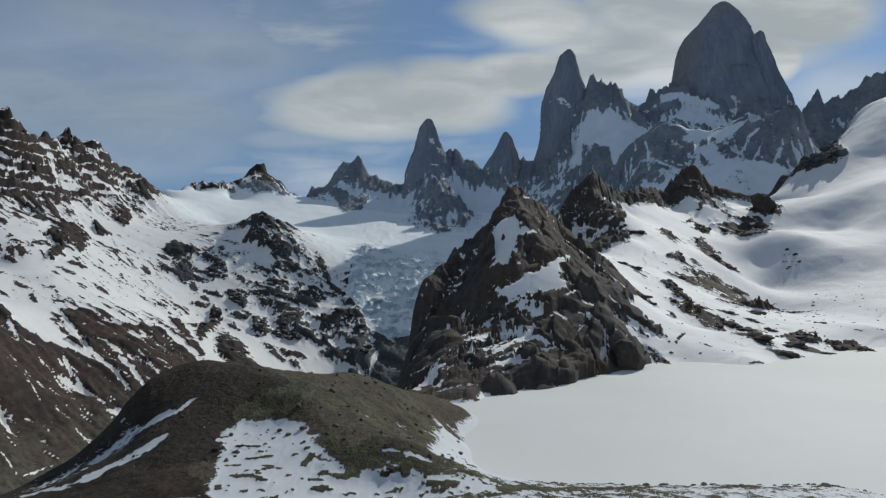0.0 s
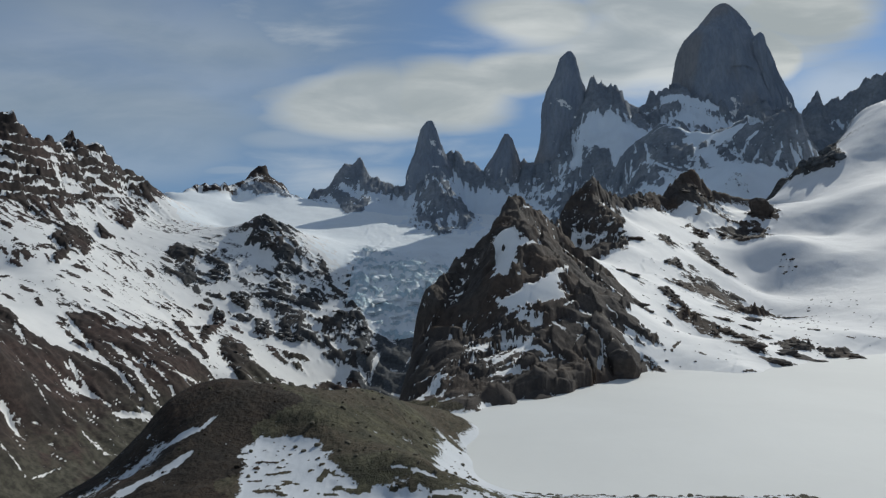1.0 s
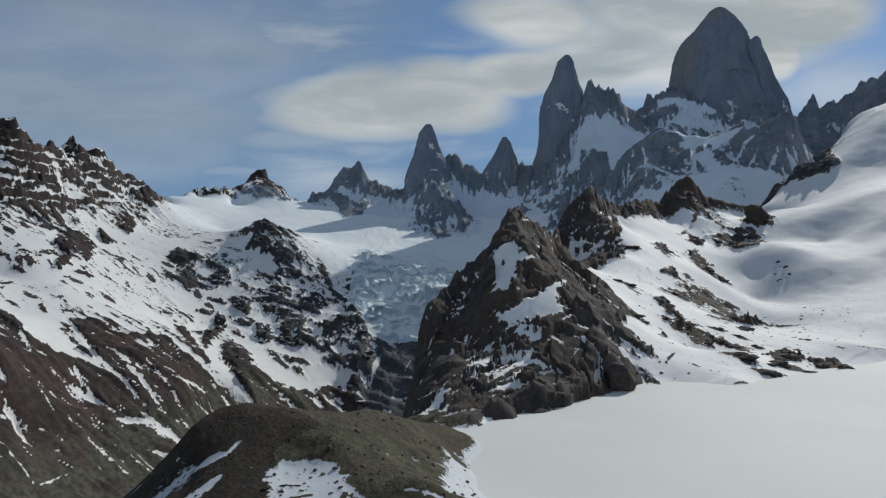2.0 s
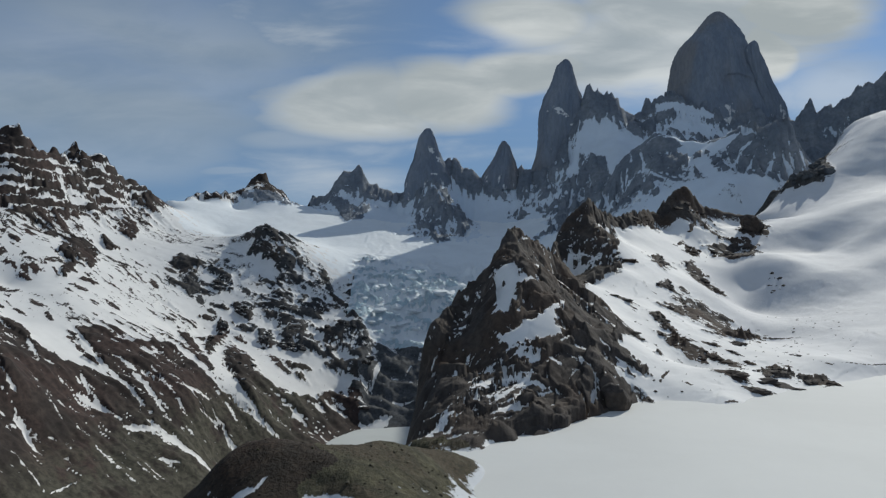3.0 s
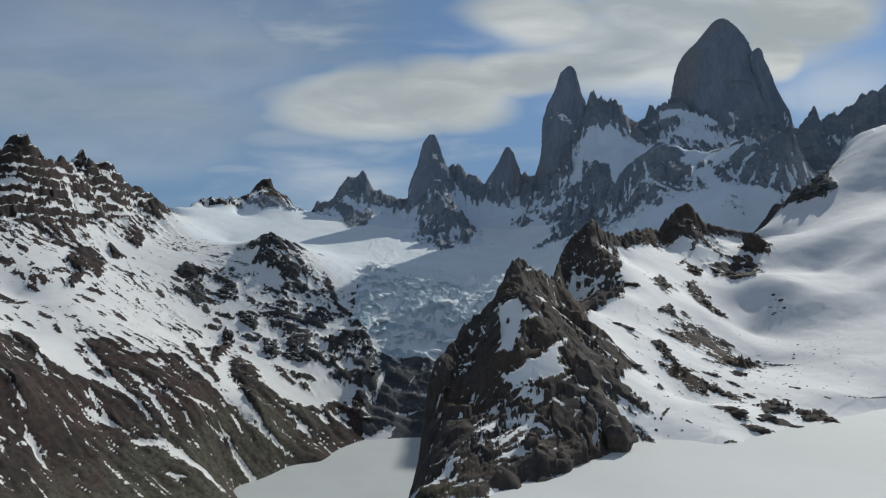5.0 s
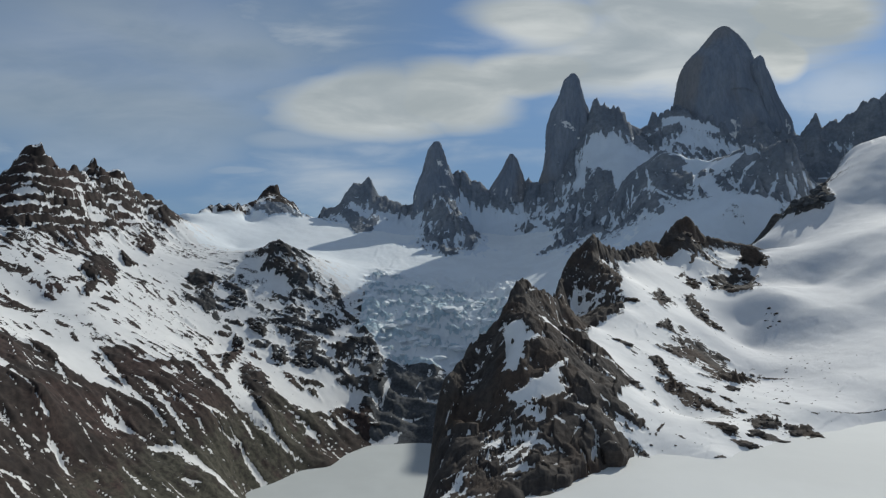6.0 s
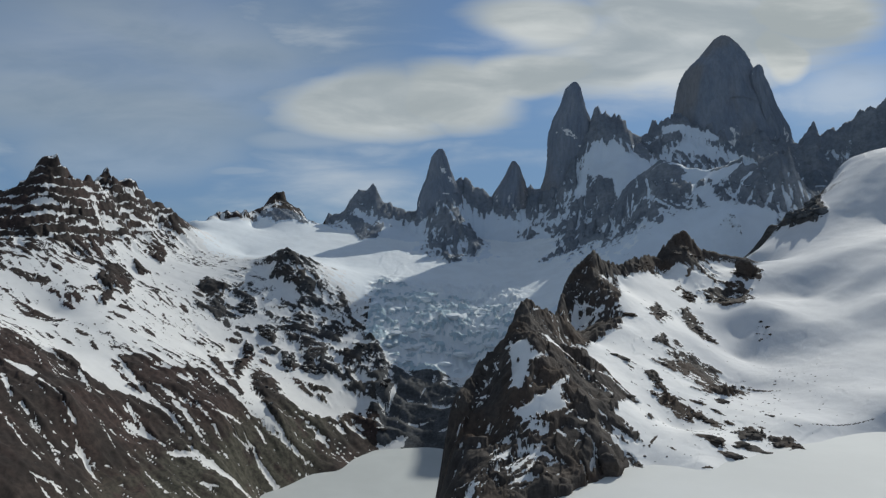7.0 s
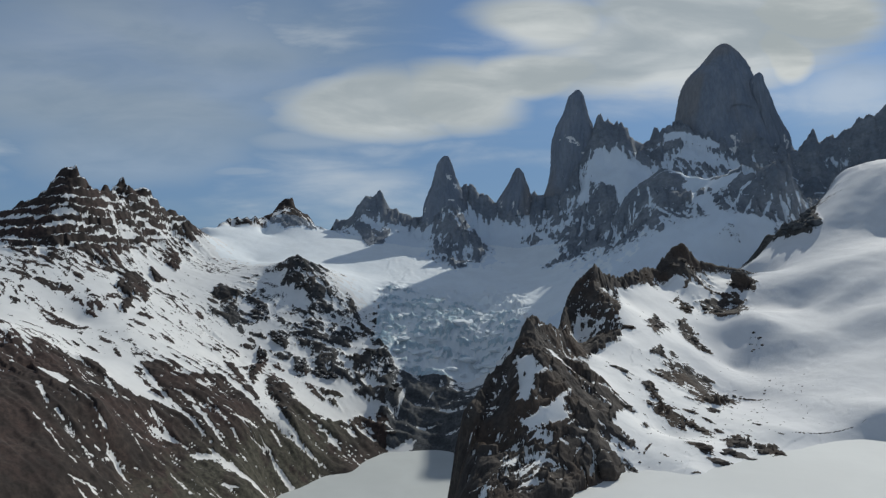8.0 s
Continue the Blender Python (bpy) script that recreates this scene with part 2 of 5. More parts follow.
RIGHT_FIELD_LOW = [(228, 458, 17), (249, 478, 29), (225, 395, 14), (230, 350, 13), (249, 330, 15), (270, 300, 13)]
MID_CREST = [(-1.0, 266.0, 36.5), (3.0, 277.0, 41.0), (7.0, 285.0, 43.2), (13.8, 287.0, 50.0), (17.5, 291.0, 53.7), (22.9, 296.0, 60.0), (27.5, 305.0, 67.7), (32.0, 315.0, 74.4), (36.5, 320.0, 77.6), (40.4, 322.0, 73.4), (45.6, 327.0, 70.6), (53.5, 338.0, 68.0), (64.5, 365.0, 64.0), (75.0, 420.0, 68.0), (87.7, 480.0, 76.0), (94.2, 495.0, 89.1), (106.3, 505.0, 99.8), (115.5, 509.0, 107.0), (120.5, 511.0, 114.0), (125.0, 515.0, 105.0), (137.2, 530.0, 101.5), (152.3, 550.0, 99.4), (170.8, 570.0, 104.3), (196.0, 600.0, 109.7), (210.8, 620.0, 106.7), (235.1, 640.0, 131.4), (247.4, 645.0, 134.8), (256.2, 645.0, 130.7), (266.2, 650.0, 117.0), (305.7, 662.0, 107.7), (329.6, 668.0, 104.0)]
MID_FACE = [(-0.5, 230.0, 10.7), (4.6, 250.0, 25.9), (12.1, 219.0, 12.9), (17.6, 233.0, 30.3), (24.6, 269.0, 54.2), (24.2, 213.0, 16.0), (24.3, 197.0, 8.4), (43.7, 294.0, 53.5), (45.6, 244.0, 36.0), (43.5, 240.0, 34.1), (72.7, 293.0, 35.5), (61.5, 222.0, 9.1), (86.9, 286.0, 21.1)]
MID_FLANK = [(84, 375, 44), (100, 400, 51), (114, 404, 52), (133, 435, 58), (178, 496, 57), (108, 337, 27), (199, 585, 91), (180, 437, 40), (232, 562, 64), (268, 580, 62), (321, 640, 91), (136, 378, 30), (162, 383, 21), (237, 490, 30), (193, 385, 6), (124, 257, 8), (116, 290, 4), (91, 250, 9), (162, 285, 5), (187, 290, 6)]
SHORE = [(46.5, 204.0, 1.2), (36.3, 194.0, 0.4), (58.4, 217.0, 2.3), (65.7, 218.0, 0.8), (82.5, 232.0, 2.4), (107.2, 228.0, 2.7), (123.3, 233.0, -0.1), (164.0, 254.0, -1.0), (195.5, 270.0, -1.3), (243.3, 285.0, -5.9), (25.7, 180.0, 2.2), (14.2, 172.0, 3.1), (7.0, 166.0, 2.6)]
MID_LEFT_FOOT = [(-15, 290, -32), (-13, 310, -28), (-12, 330, -9), (-9, 360, 5)]
MORAINE_CREST = [(-51.4, 97.0, 9.1), (-47.0, 98.0, 15.0), (-43.6, 104.0, 18.3), (-37.1, 105.0, 19.7), (-31.4, 102.5, 19.1), (-26.2, 106.5, 17.8), (-22.0, 113.5, 16.0), (-18.9, 118.6, 15.2), (-16.3, 122.6, 14.4), (-13.3, 123.6, 13.5), (-9.7, 133.7, 9.8), (-4.2, 143.8, 6.3), (2.0, 146.9, 3.9), (3.8, 138.0, 3.2)]
MORAINE_BACK = [(-40, 117, 13), (-32, 116, 13), (-26, 122, 10), (-22, 132, 6), (-18, 140, 3), (-11, 150, 0), (-4, 158, -1), (-30, 140, -8), (-20, 156, -12), (3, 158, 0.4)]
RIDGE_TOE = [(-14, 172, -0.5), (-12.5, 188, 1), (-11, 205, 4), (-10.4, 220, 9), (-6.5, 236, 17), (-4, 176, 2)]
MORAINE_FACE = [(-45.5, 73.0, 9.3), (-48.7, 83.0, 7.8), (-50.6, 91.0, 8.7), (-44.2, 87.0, 10.0), (-37.5, 86.0, 14.1), (-34.8, 93.0, 16.7), (-30.8, 97.0, 17.7), (-24.5, 89.0, 13.3), (-21.4, 93.0, 16.0), (-12.7, 85.0, 13.4), (-6.2, 80.0, 13.2), (-2.3, 95.0, 7.5), (0.3, 120.0, 5.0), (3.5, 128.0, 1.3), (6.0, 115.0, 0.6), (9.0, 108.0, 0.6), (3.0, 108.0, 3.0), (-18.2, 76.0, 11.5), (-22.8, 69.0, 11.3), (-6.6, 76.0, 10.2), (6.6, 101.0, 2.9), (15.2, 97.0, 2.8), (22.9, 97.0, 2.7), (38.8, 97.0, 2.5), (57.2, 97.0, 2.5)]
LAKE2_SHORE = [(-150, 714, -149), (-128, 762, -153), (-109, 793, -154), (-173, 690, -155), (-191, 650, -155), (-208, 620, -158)]
PEAK_A_CREST = [(-360, 1610, 202), (-328, 1630, 214), (-313, 1640, 231), (-289, 1640, 244), (-277, 1645, 268), (-264, 1645, 287), (-254, 1645, 301), (-236, 1645, 294), (-225, 1645, 304), (-213, 1645, 312), (-201, 1640, 286), (-189, 1635, 256), (-170, 1640, 265), (-156, 1640, 251), (-131, 1640, 244), (-109, 1640, 227)]
STEX_RIDGE = [(-98, 1650, 245), (-40, 1655, 267), (5, 1655, 326), (28, 1655, 335), (41, 1655, 320), (57, 1655, 301), (78, 1660, 310), (90, 1660, 294), (111, 1670, 287), (158, 1680, 292), (191, 1680, 285), (200, 1680, 300), (210, 1680, 306), (221, 1685, 288), (237, 1690, 289)]
NEEDLE_CREST = [(368, 1660, 489), (374, 1655, 509), (382, 1655, 524), (391, 1655, 509), (399, 1655, 488), (411, 1655, 504), (421, 1655, 491), (438, 1655, 503), (449, 1655, 484), (465, 1660, 474), (480, 1660, 455), (501, 1665, 440), (522, 1670, 462), (538, 1675, 500), (552, 1680, 473), (579, 1690, 494), (610, 1700, 502)]
BUTTRESS = [(-27, 1600, 277), (-10, 1550, 234), (-2, 1490, 181), (-2, 1440, 119)]
EXTRA = [(-266, 1600, 232), (-229, 1590, 217), (-190, 1560, 197), (-137, 1590, 200), (-79, 1560, 179), (47, 1600, 196), (146, 1600, 203), (222, 1540, 198)]
SPUR_CREST = [(-320, 1112, 128), (-304, 1110, 122), (-282, 1085, 95), (-262, 1060, 70), (-245, 1030, 35), (-220, 1010, 8), (-189, 988, -14), (-155, 972, -26)]
SPUR_SIDE = [(-339, 1090, 91), (-296, 1040, 53), (-262, 980, 1), (-224, 930, -38), (-181, 880, -72), (-145, 905, -75), (-110, 880, -87), (-230, 1060, 53)]
MID_EDGE = [(-11, 255, 20), (-7, 262, 27), (0, 275, 31)]
FITZ = [(753, 754, 769), (747, 745, 777), (738, 735, 784), (725, 726, 795), (710, 715, 803), (690, 699, 813), (674, 681, 821), (651, 662, 831), (620, 648, 838), (574, 638, 850), (512, 627, 875), (466, 617, 898), (404, 609, 912)]
PILLAR = [(649, 825, 831), (643, 817, 835), (632, 810, 838), (617, 805, 840), (597, 806, 849), (567, 815, 859), (537, 822, 870), (508, 829, 885), (478, 836, 900), (448, 838, 910), (411, 838, 917)]
POINC = [(603, 326, 335), (597, 320, 340), (585, 308, 345), (570, 304, 348), (548, 298, 354), (525, 289, 360), (503, 278, 367), (481, 271, 373), (458, 266, 376), (436, 262, 379), (391, 260, 381), (347, 253, 381), (287, 230, 372), (243, 218, 369)]
RAF = [(382, 158, 167), (368, 151, 177), (344, 141, 184), (322, 129, 190), (300, 116, 196), (285, 107, 199), (249, 99, 202)]
STEX = [(409, -42, -30), (405, -46, -27), (393, -55, -23), (386, -59, -20), (367, -62, -14), (350, -66, -10), (331, -70, -3), (310, -79, 6), (281, -90, 17), (252, -95, 27), (216, -100, 34)]
LAKE_BED = [(20, 140, -6), (40, 120, -8), (60, 170, -8), (100, 190, -8), (150, 220, -6), (200, 200, -8), (260, 150, -8), (150, 120, -8), (320, 240, -8), (80, 110, -6), (250, 250, -7), (40, 165, -7)]
VALLEY = [(-60, 400, -130), (-70, 560, -175), (-95, 680, -178), (-120, 330, -140), (-200, 320, -145), (-130, 480, -175), (-65, 750, -172), (-10, 640, -168), (-75, 200, -60), (-110, 260, -110), (-280, 300, -130), (5, 480, -112), (40, 560, -100), (80, 660, -70), (20, 820, -110), (110, 850, -10), (190, 760, 40)]
AROUND = [(0, -60, 8), (0, -400, 2), (-80, 40, 4), (-110, -150, -30), (-500, -300, -110), (-450, 150, -110), (-330, 220, -135), (150, -200, 10), (500, -300, 30), (420, 120, 20), (700, 200, 120), (900, 500, 260), (1100, 900, 380), (-700, 350, 40), (-1100, 500, 190), (-1300, 1000, 260), (-1200, 1700, 160), (0, 2500, 120), (1700, 1500, 520), (1300, 2300, 300), (-1500, -400, 40), (1500, -500, 80), (-900, 2400, 100), (-62, 112, 0), (-70, 125, -8), (-60, 100, 3), (-72, 105, -6), (-80, 90, -8), (-64, 88, 2), (-58, 122, 5)]
RIDGE_DROP = [(-27, 285, -115), (-27, 310, -112), (-25, 335, -100), (-24, 365, -95), (-23, 250, -90), (-14, 420, -125), (-26, 225, -60), (-23, 205, -40), (-24, 185, -30), (-3, 264, 36)]
SHORE_DIP = [(26, 175, -1.5), (14, 170, -1.0), (38, 185, -2.0), (46, 195, -1.5), (20, 181, 1.5), (30, 188, 3.0), (57, 212, 0.0), (64, 219, 0.6), (72, 222, 1.0), (70, 213, -2.0), (62, 212, -1.5), (67, 225, 4)]
SKYLINES = (LEFT_CREST, SADDLE_CREST, RIGHT_RIDGE, PEAK_A_CREST, STEX_RIDGE, NEEDLE_CREST, RIGHT_DOME, RIDGE_S)
SLOPES = (SNOW_SHELF, LEFT_CLIFF_FOOT, LEFT_SNOW_BENCH, LEFT_SLOPE_TOP, LEFT_SLOPE_MID, LEFT_SLOPE_LOW, ICE_TOP, ICE_MID, ICE_LOW, ICE_LIP, CLIFF_FOOT, RIDGE_S_FOOT, RIDGE_S_MID, FITZ_FOOT, RIGHT_FIELD_HIGH,
          RIGHT_FIELD_MID, RIGHT_FIELD_LOW, MID_EDGE, MID_FACE, MID_FLANK, SHORE, MID_LEFT_FOOT, MORAINE_CREST, MORAINE_BACK, RIDGE_TOE, MORAINE_FACE, LAKE2_SHORE, BUTTRESS, EXTRA, SPUR_CREST, SPUR_SIDE, RIDGE_DROP, SHORE_DIP, LAKE_BED, VALLEY, AROUND)
POLE = (-5.0, -60.0)


def land_marks():
    marks = [p for line in SLOPES for p in line]
    for line in SKYLINES:
        for n, p in enumerate(line):
            marks.append(p)
            away = Vector((p[0] - POLE[0], p[1] - POLE[1])).normalized()
            if line is RIGHT_RIDGE and n % 2:
                marks += [(p[0] - away.x * 40, p[1] - away.y * 40, p[2] - 75), (p[0] - away.x * 110, p[1] - away.y * 110, p[2] - 150)]
            if n % 2 == 0:
                for far, drop in ((30, 24), (130, 80)):
                    marks.append((p[0] + away.x * far, p[1] + away.y * far, p[2] - drop))
    crest = np.array(MID_CREST)
    along = np.r_[0, np.cumsum(np.hypot(*np.diff(crest[:, :2], axis=0).T))]
    for k, s in enumerate(sorted([*along, *(s for s in np.arange(3.0, along[-1], 6.0) if np.abs(along - s).min() > 2.2)])):
        p = [np.interp(s, along, crest[:, n]) for n in range(3)]
        away = Vector((p[0] - POLE[0], p[1] - POLE[1])).normalized()
        near = p[1] < 400
        marks.append((p[0], p[1], p[2] - (0.3 if near else 0.9) * (1 + math.sin(2.4 * k + 0.13 * k * k))))
        for far, drop in ((6, 4.5), (15, 10)) if near else ((9, 7), (24, 17)):
            if k % 2 == 0:
                marks.append((p[0] - away.x * far, p[1] - away.y * far, p[2] - drop))
        if k % 2 == 0:
            marks += [(p[0] - 6, p[1] + 4, p[2] - 22), (p[0] - 16, p[1] + 10, p[2] - 66)]
    return np.array(marks, float)


def spread(marks, soft, give):
    """A smooth field through scattered marks (x, y, value)."""
    xy, val = marks[:, :2], marks[:, 2]
    def kernel(a, b):
        return np.sqrt(((a[:, None] - b[None]) ** 2).sum(-1) + soft * soft)
    n = len(xy)
    lhs = np.zeros((n + 1, n + 1))
    lhs[:n, :n] = kernel(xy, xy) - give * np.eye(n)
    lhs[:n, n] = lhs[n, :n] = 1
    w = np.linalg.solve(lhs, np.r_[val, 0])

    def at(x, y):
        out = np.full(x.shape, w[n])
        for (mx, my), k in zip(xy, w[:n]):
            out += k * np.sqrt((x - mx) ** 2 + (y - my) ** 2 + soft * soft)
        return out
    return at


TABLE = np.random.RandomState(4).permutation(256)
TABLE = np.r_[TABLE, TABLE]
TURNS = np.random.RandomState(5).rand(256) * 2 * np.pi
GX, GY = np.cos(TURNS), np.sin(TURNS)


def perlin(x, y, seed=0):
    xi, yi = np.floor(x).astype(int), np.floor(y).astype(int)
    xf, yf = x - xi, y - yi
    u, v = xf * xf * xf * (xf * (xf * 6 - 15) + 10), yf * yf * yf * (yf * (yf * 6 - 15) + 10)

    def corner(dx, dy):
        h = TABLE[TABLE[(xi + dx + 37 * seed) & 255] + ((yi + dy + 91 * seed) & 255)]
        return GX[h] * (xf - dx) + GY[h] * (yf - dy)
    a, b = corner(0, 0), corner(1, 0)
    c, d = corner(0, 1), corner(1, 1)
    top, low = a + u * (b - a), c + u * (d - c)
    return 1.5 * (top + v * (low - top))


def fbm(x, y, octaves=5, seed=0, gain=0.55):
    out, amp, total = 0.0, 1.0, 0.0
    for k in range(octaves):
        out = out + amp * perlin(x * 2.03 ** k, y * 2.03 ** k, seed + k)
        total += amp
        amp *= gain
    return out / total * 1.6


def crags(x, y, octaves=5, seed=0, gain=0.55):
    """Sharp-crested relief, about -1 to 1."""
    out, amp, total = 0.0, 1.0, 0.0
    for k in range(octaves):
        out = out + amp * (1 - 2.6 * np.abs(perlin(x * 2.1 ** k, y * 2.1 ** k, seed + k)))
        total += amp
        amp *= gain
    return out / total


def facets(x, y, seed=0, tilt=0.9):
    """Broken blocks: flat, tilted pieces with sudden steps between, about -1 to 1."""
    xi, yi = np.floor(x).astype(int), np.floor(y).astype(int)
    best, out = np.full(x.shape, 9.0), np.zeros(x.shape)
    for dx in (-1, 0, 1):
        for dy in (-1, 0, 1):
            h = TABLE[TABLE[(xi + dx + 37 * seed) & 255] + ((yi + dy + 91 * seed) & 255)]
            ox, oy = x - xi - dx - 0.5 - 0.42 * GX[h], y - yi - dy - 0.5 - 0.42 * GY[h]
            d = ox * ox + oy * oy
            k = TABLE[h + 7]
            here = h / 128.0 - 1 + tilt * 1.6 * (ox * GX[k] + oy * GY[k])
            near = d < best
            best, out = np.where(near, d, best), np.where(near, here, out)
    return out


def broken(x, y, mask, layers):
    """Sum of block layers (size along, size across, heading, height, seed) where mask is above nought."""
    out = np.zeros(x.shape)
    at = np.nonzero(mask > 0.04)
    if len(at[0]):
        sx, sy = x[at], y[at]
        sx = sx + 2.0 * perlin(sx / 9, sy / 9, 3)
        sy = sy + 2.0 * perlin(sx / 9, sy / 9, 4)
        for along, across, turn, high, seed in layers:
            out[at] += high * facets(*drawn(sx, sy, turn, along, across), seed)
    return out * mask


def drawn(x, y, turn, along, across):
    """Coordinates for a pattern that is stretched along a heading (degrees from +x)."""
    c, s = math.cos(radians(turn)), math.sin(radians(turn))
    return (x * c + y * s) / along, (y * c - x * s) / across


def ease(v, a, b):
    t = np.clip((v - a) / (b - a), 0, 1)
    return t * t * (3 - 2 * t)


HEIGHT = spread(land_marks(), 4.0, 0.15)

# how much snow lies: marks of (x, y, amount), above 0 white, below 0 bare
SNOW_LEFT = [(-866, 900, 0.3), (-749, 925, 0.3), (-692, 950, -0.3), (-666, 974, -0.6), (-640, 930, -0.4), (-600, 900, -0.5), (-650, 1131, -0.4), (-610, 1100, -0.25), (-600, 1200, -0.4), (-585, 1275, -0.2), (-640, 850, 0.2), (-700, 800, 0.4),
             (-560, 850, 0.5), (-500, 740, 0.6), (-510, 860, 0.3), (-540, 960, 0.35), (-530, 1080, 0.35), (-470, 1000, 0.7), (-440, 725, 0.7), (-437, 634, 0.5), (-489, 560, 0.4), (-400, 660, 0.3), (-371, 760, 0.4), (-404, 1010, 0.3), (-440, 850, 0.6)]
SNOW_SLOPE = [(-360, 801, 0.15), (-319, 870, 0.3), (-350, 900, 0.4), (-260, 960, 0.25), (-300, 1060, 0.25), (-305, 1114, -0.2), (-240, 1000, 0.25), (-200, 1000, 0.3), (-163, 932, 0.4), (-241, 790, 0.05), (-183, 851, 0.15), (-128, 945, 0.15), (-345, 630, -0.3), (-401, 470, -0.6), (-339, 484, -0.6), (-265, 638, -0.35), (-222, 720, -0.25), (-150, 800, -0.3), (-101, 860, -0.5), (-313, 465, -0.8)]
SNOW_SLOPE += [(-250, 525, -0.8), (-237, 653, -0.65), (-180, 730, -0.7), (-118, 800, -0.8), (-391, 390, -0.9), (-200, 560, -0.9), (-430, 560, 0.1), (-300, 720, 0.0), (-310, 780, 0.2), (-365, 548, -0.7), (-331, 568, -0.8), (-290, 591, -0.75), (-258, 619, -0.7), (-388, 559, -0.6), (-395, 563, -0.6), (-364, 563, -0.6), (-360, 642, -0.6), (-329, 650, -0.6), (-297, 670, -0.6), (-256, 693, -0.6)]
SNOW_ICE = [(-620, 1320, 0.8), (-577, 1330, 1), (-532, 1475, 0.4), (-455, 1612, -0.6), (-483, 1480, 1), (-438, 1270, 1), (-300, 1180, 1), (-359, 1570, 0.8), (-260, 1640, -0.5), (-213, 1630, -0.6), (-254, 1540, 0.2), (-130, 1630, -0.4), (-120, 1540, 0.8), (-197, 1480, 0.9), (0, 1640, -0.4), (-10, 1540, -0.5), (-2, 1460, -0.4),
            (61, 1560, 0.7), (60, 1640, -0.2), (150, 1640, -0.2), (154, 1540, 0.7), (227, 1480, 0.8), (-100, 1200, 1), (-135, 1012, 0.12), (-112, 985, 0.1), (-95, 962, 0.12), (-78, 1035, 0.4), (-60, 1010, 0.6), (-38, 1050, 0.35), (-20, 985, 0.4), (20, 1050, 0.55), (-50, 952, 0.3), (-60, 925, -1), (0, 955, 0.5), (90, 1130, 1), (236, 1350, 1)]
SNOW_FAR = [(245, 1600, -0.5), (346, 1540, 0.2), (385, 1590, 0.5), (417, 1500, 0.4), (440, 1640, -0.7), (380, 1650, -0.8), (515, 1640, -0.6), (606, 1690, 0.0), (661, 1640, -0.2), (716, 1600, -0.1), (807, 1640, -0.6), (433, 1280, -0.2), (420, 1240, -0.5), (488, 1235, 0.0), (480, 1180, -0.2), (552, 1160, -0.2), (584, 1110, -0.4)]
SNOW_FAR += [(367, 1320, -0.6), (330, 1400, -0.5), (300, 1450, -0.3), (381, 1118, 0.3), (414, 1060, 0.6), (467, 1000, 0.6), (514, 1080, -0.2), (581, 1050, -0.2), (700, 1300, -0.2), (930, 1600, -0.9), (1000, 1590, -0.9), (1044, 1560, -0.8), (1138, 1500, -0.7), (880, 1500, -0.4), (760, 1400, -0.3), (540, 1450, 0.3), (640, 1500, 0.2)]
SNOW_RIGHT = [(424, 825, 0.3), (440, 812, 0.3), (475, 830, 0.0), (520, 880, 0.1), (590, 930, 0.6), (640, 900, 1), (500, 762, 1), (400, 579, 1), (330, 500, 1), (250, 400, 1), (260, 300, 1), (480, 690, 1), (300, 560, 1), (390, 740, 0.9), (700, 700, 1)]
SNOW_RIDGE = [(37, 320, -0.9), (25, 300, -0.8), (60, 350, -0.8), (90, 490, -0.8), (118, 505, -0.9), (112, 470, -0.9), (150, 550, -0.7), (240, 640, -0.8), (200, 600, -0.5), (17, 270, -0.8), (10, 240, -1.0), (0, 220, -0.9), (20, 215, -0.6), (24, 190, -1.0), (43, 210, -0.9), (60, 222, 0.0), (62, 215, 0.8), (56, 212, 0.5), (70, 222, 0.6), (50, 250, -0.9), (66, 270, -0.9)]
SNOW_RIDGE += [(85, 283, -0.6), (84, 375, 0.8), (74, 325, 0.6), (100, 340, 0.9), (105, 400, 0.7), (140, 420, 0.8), (178, 500, 0.5), (225, 560, 0.5), (268, 575, 0.3), (300, 630, 0.7), (330, 650, 0.4), (237, 500, 0.8), (180, 440, 0.5), (140, 365, 0.6), (160, 384, 0.3), (115, 300, 0.7), (193, 385, 0.6), (95, 255, 0.7), (125, 257, 0.6), (162, 275, 0.6), (200, 330, 0.9), (100, 235, 0.9)]
SNOW_NEAR = [(-50, 115, -0.6), (-38, 120, -0.7), (-20, 135, -0.6), (-5, 150, -0.5), (-10, 110, -0.7), (-25, 100, -0.6), (-40, 100, -0.5), (-47, 92, -0.35), (-44, 84, -0.35), (-50, 99, -0.4), (-40, 76, -0.5), (-30, 86, -0.5), (-32, 72, -0.5), (-20, 84, 0.5), (-20, 74, 0.55), (-12, 76, 0.0), (-12, 83, -0.4)]
SNOW_NEAR += [(-6, 84, -0.6), (-3, 92, -0.6), (3, 94, -0.3), (0, 80, -0.15), (8, 99, -0.1), (4, 125, -0.5), (-27, 77, -0.5), (-28, 85, -0.7), (15, 100, 0.1), (30, 97, 0.2), (45, 97, 0.2), (20, 110, 0.8), (60, 150, 1), (0, 165, 0.0), (-15, 165, -0.3), (0, 40, 0.1), (0, -200, 0.2), (-90, 130, -0.6)]
COVER = spread(np.array(SNOW_LEFT + SNOW_SLOPE + SNOW_ICE + SNOW_FAR + SNOW_RIGHT + SNOW_RIDGE + SNOW_NEAR), 6.0, 1.0)


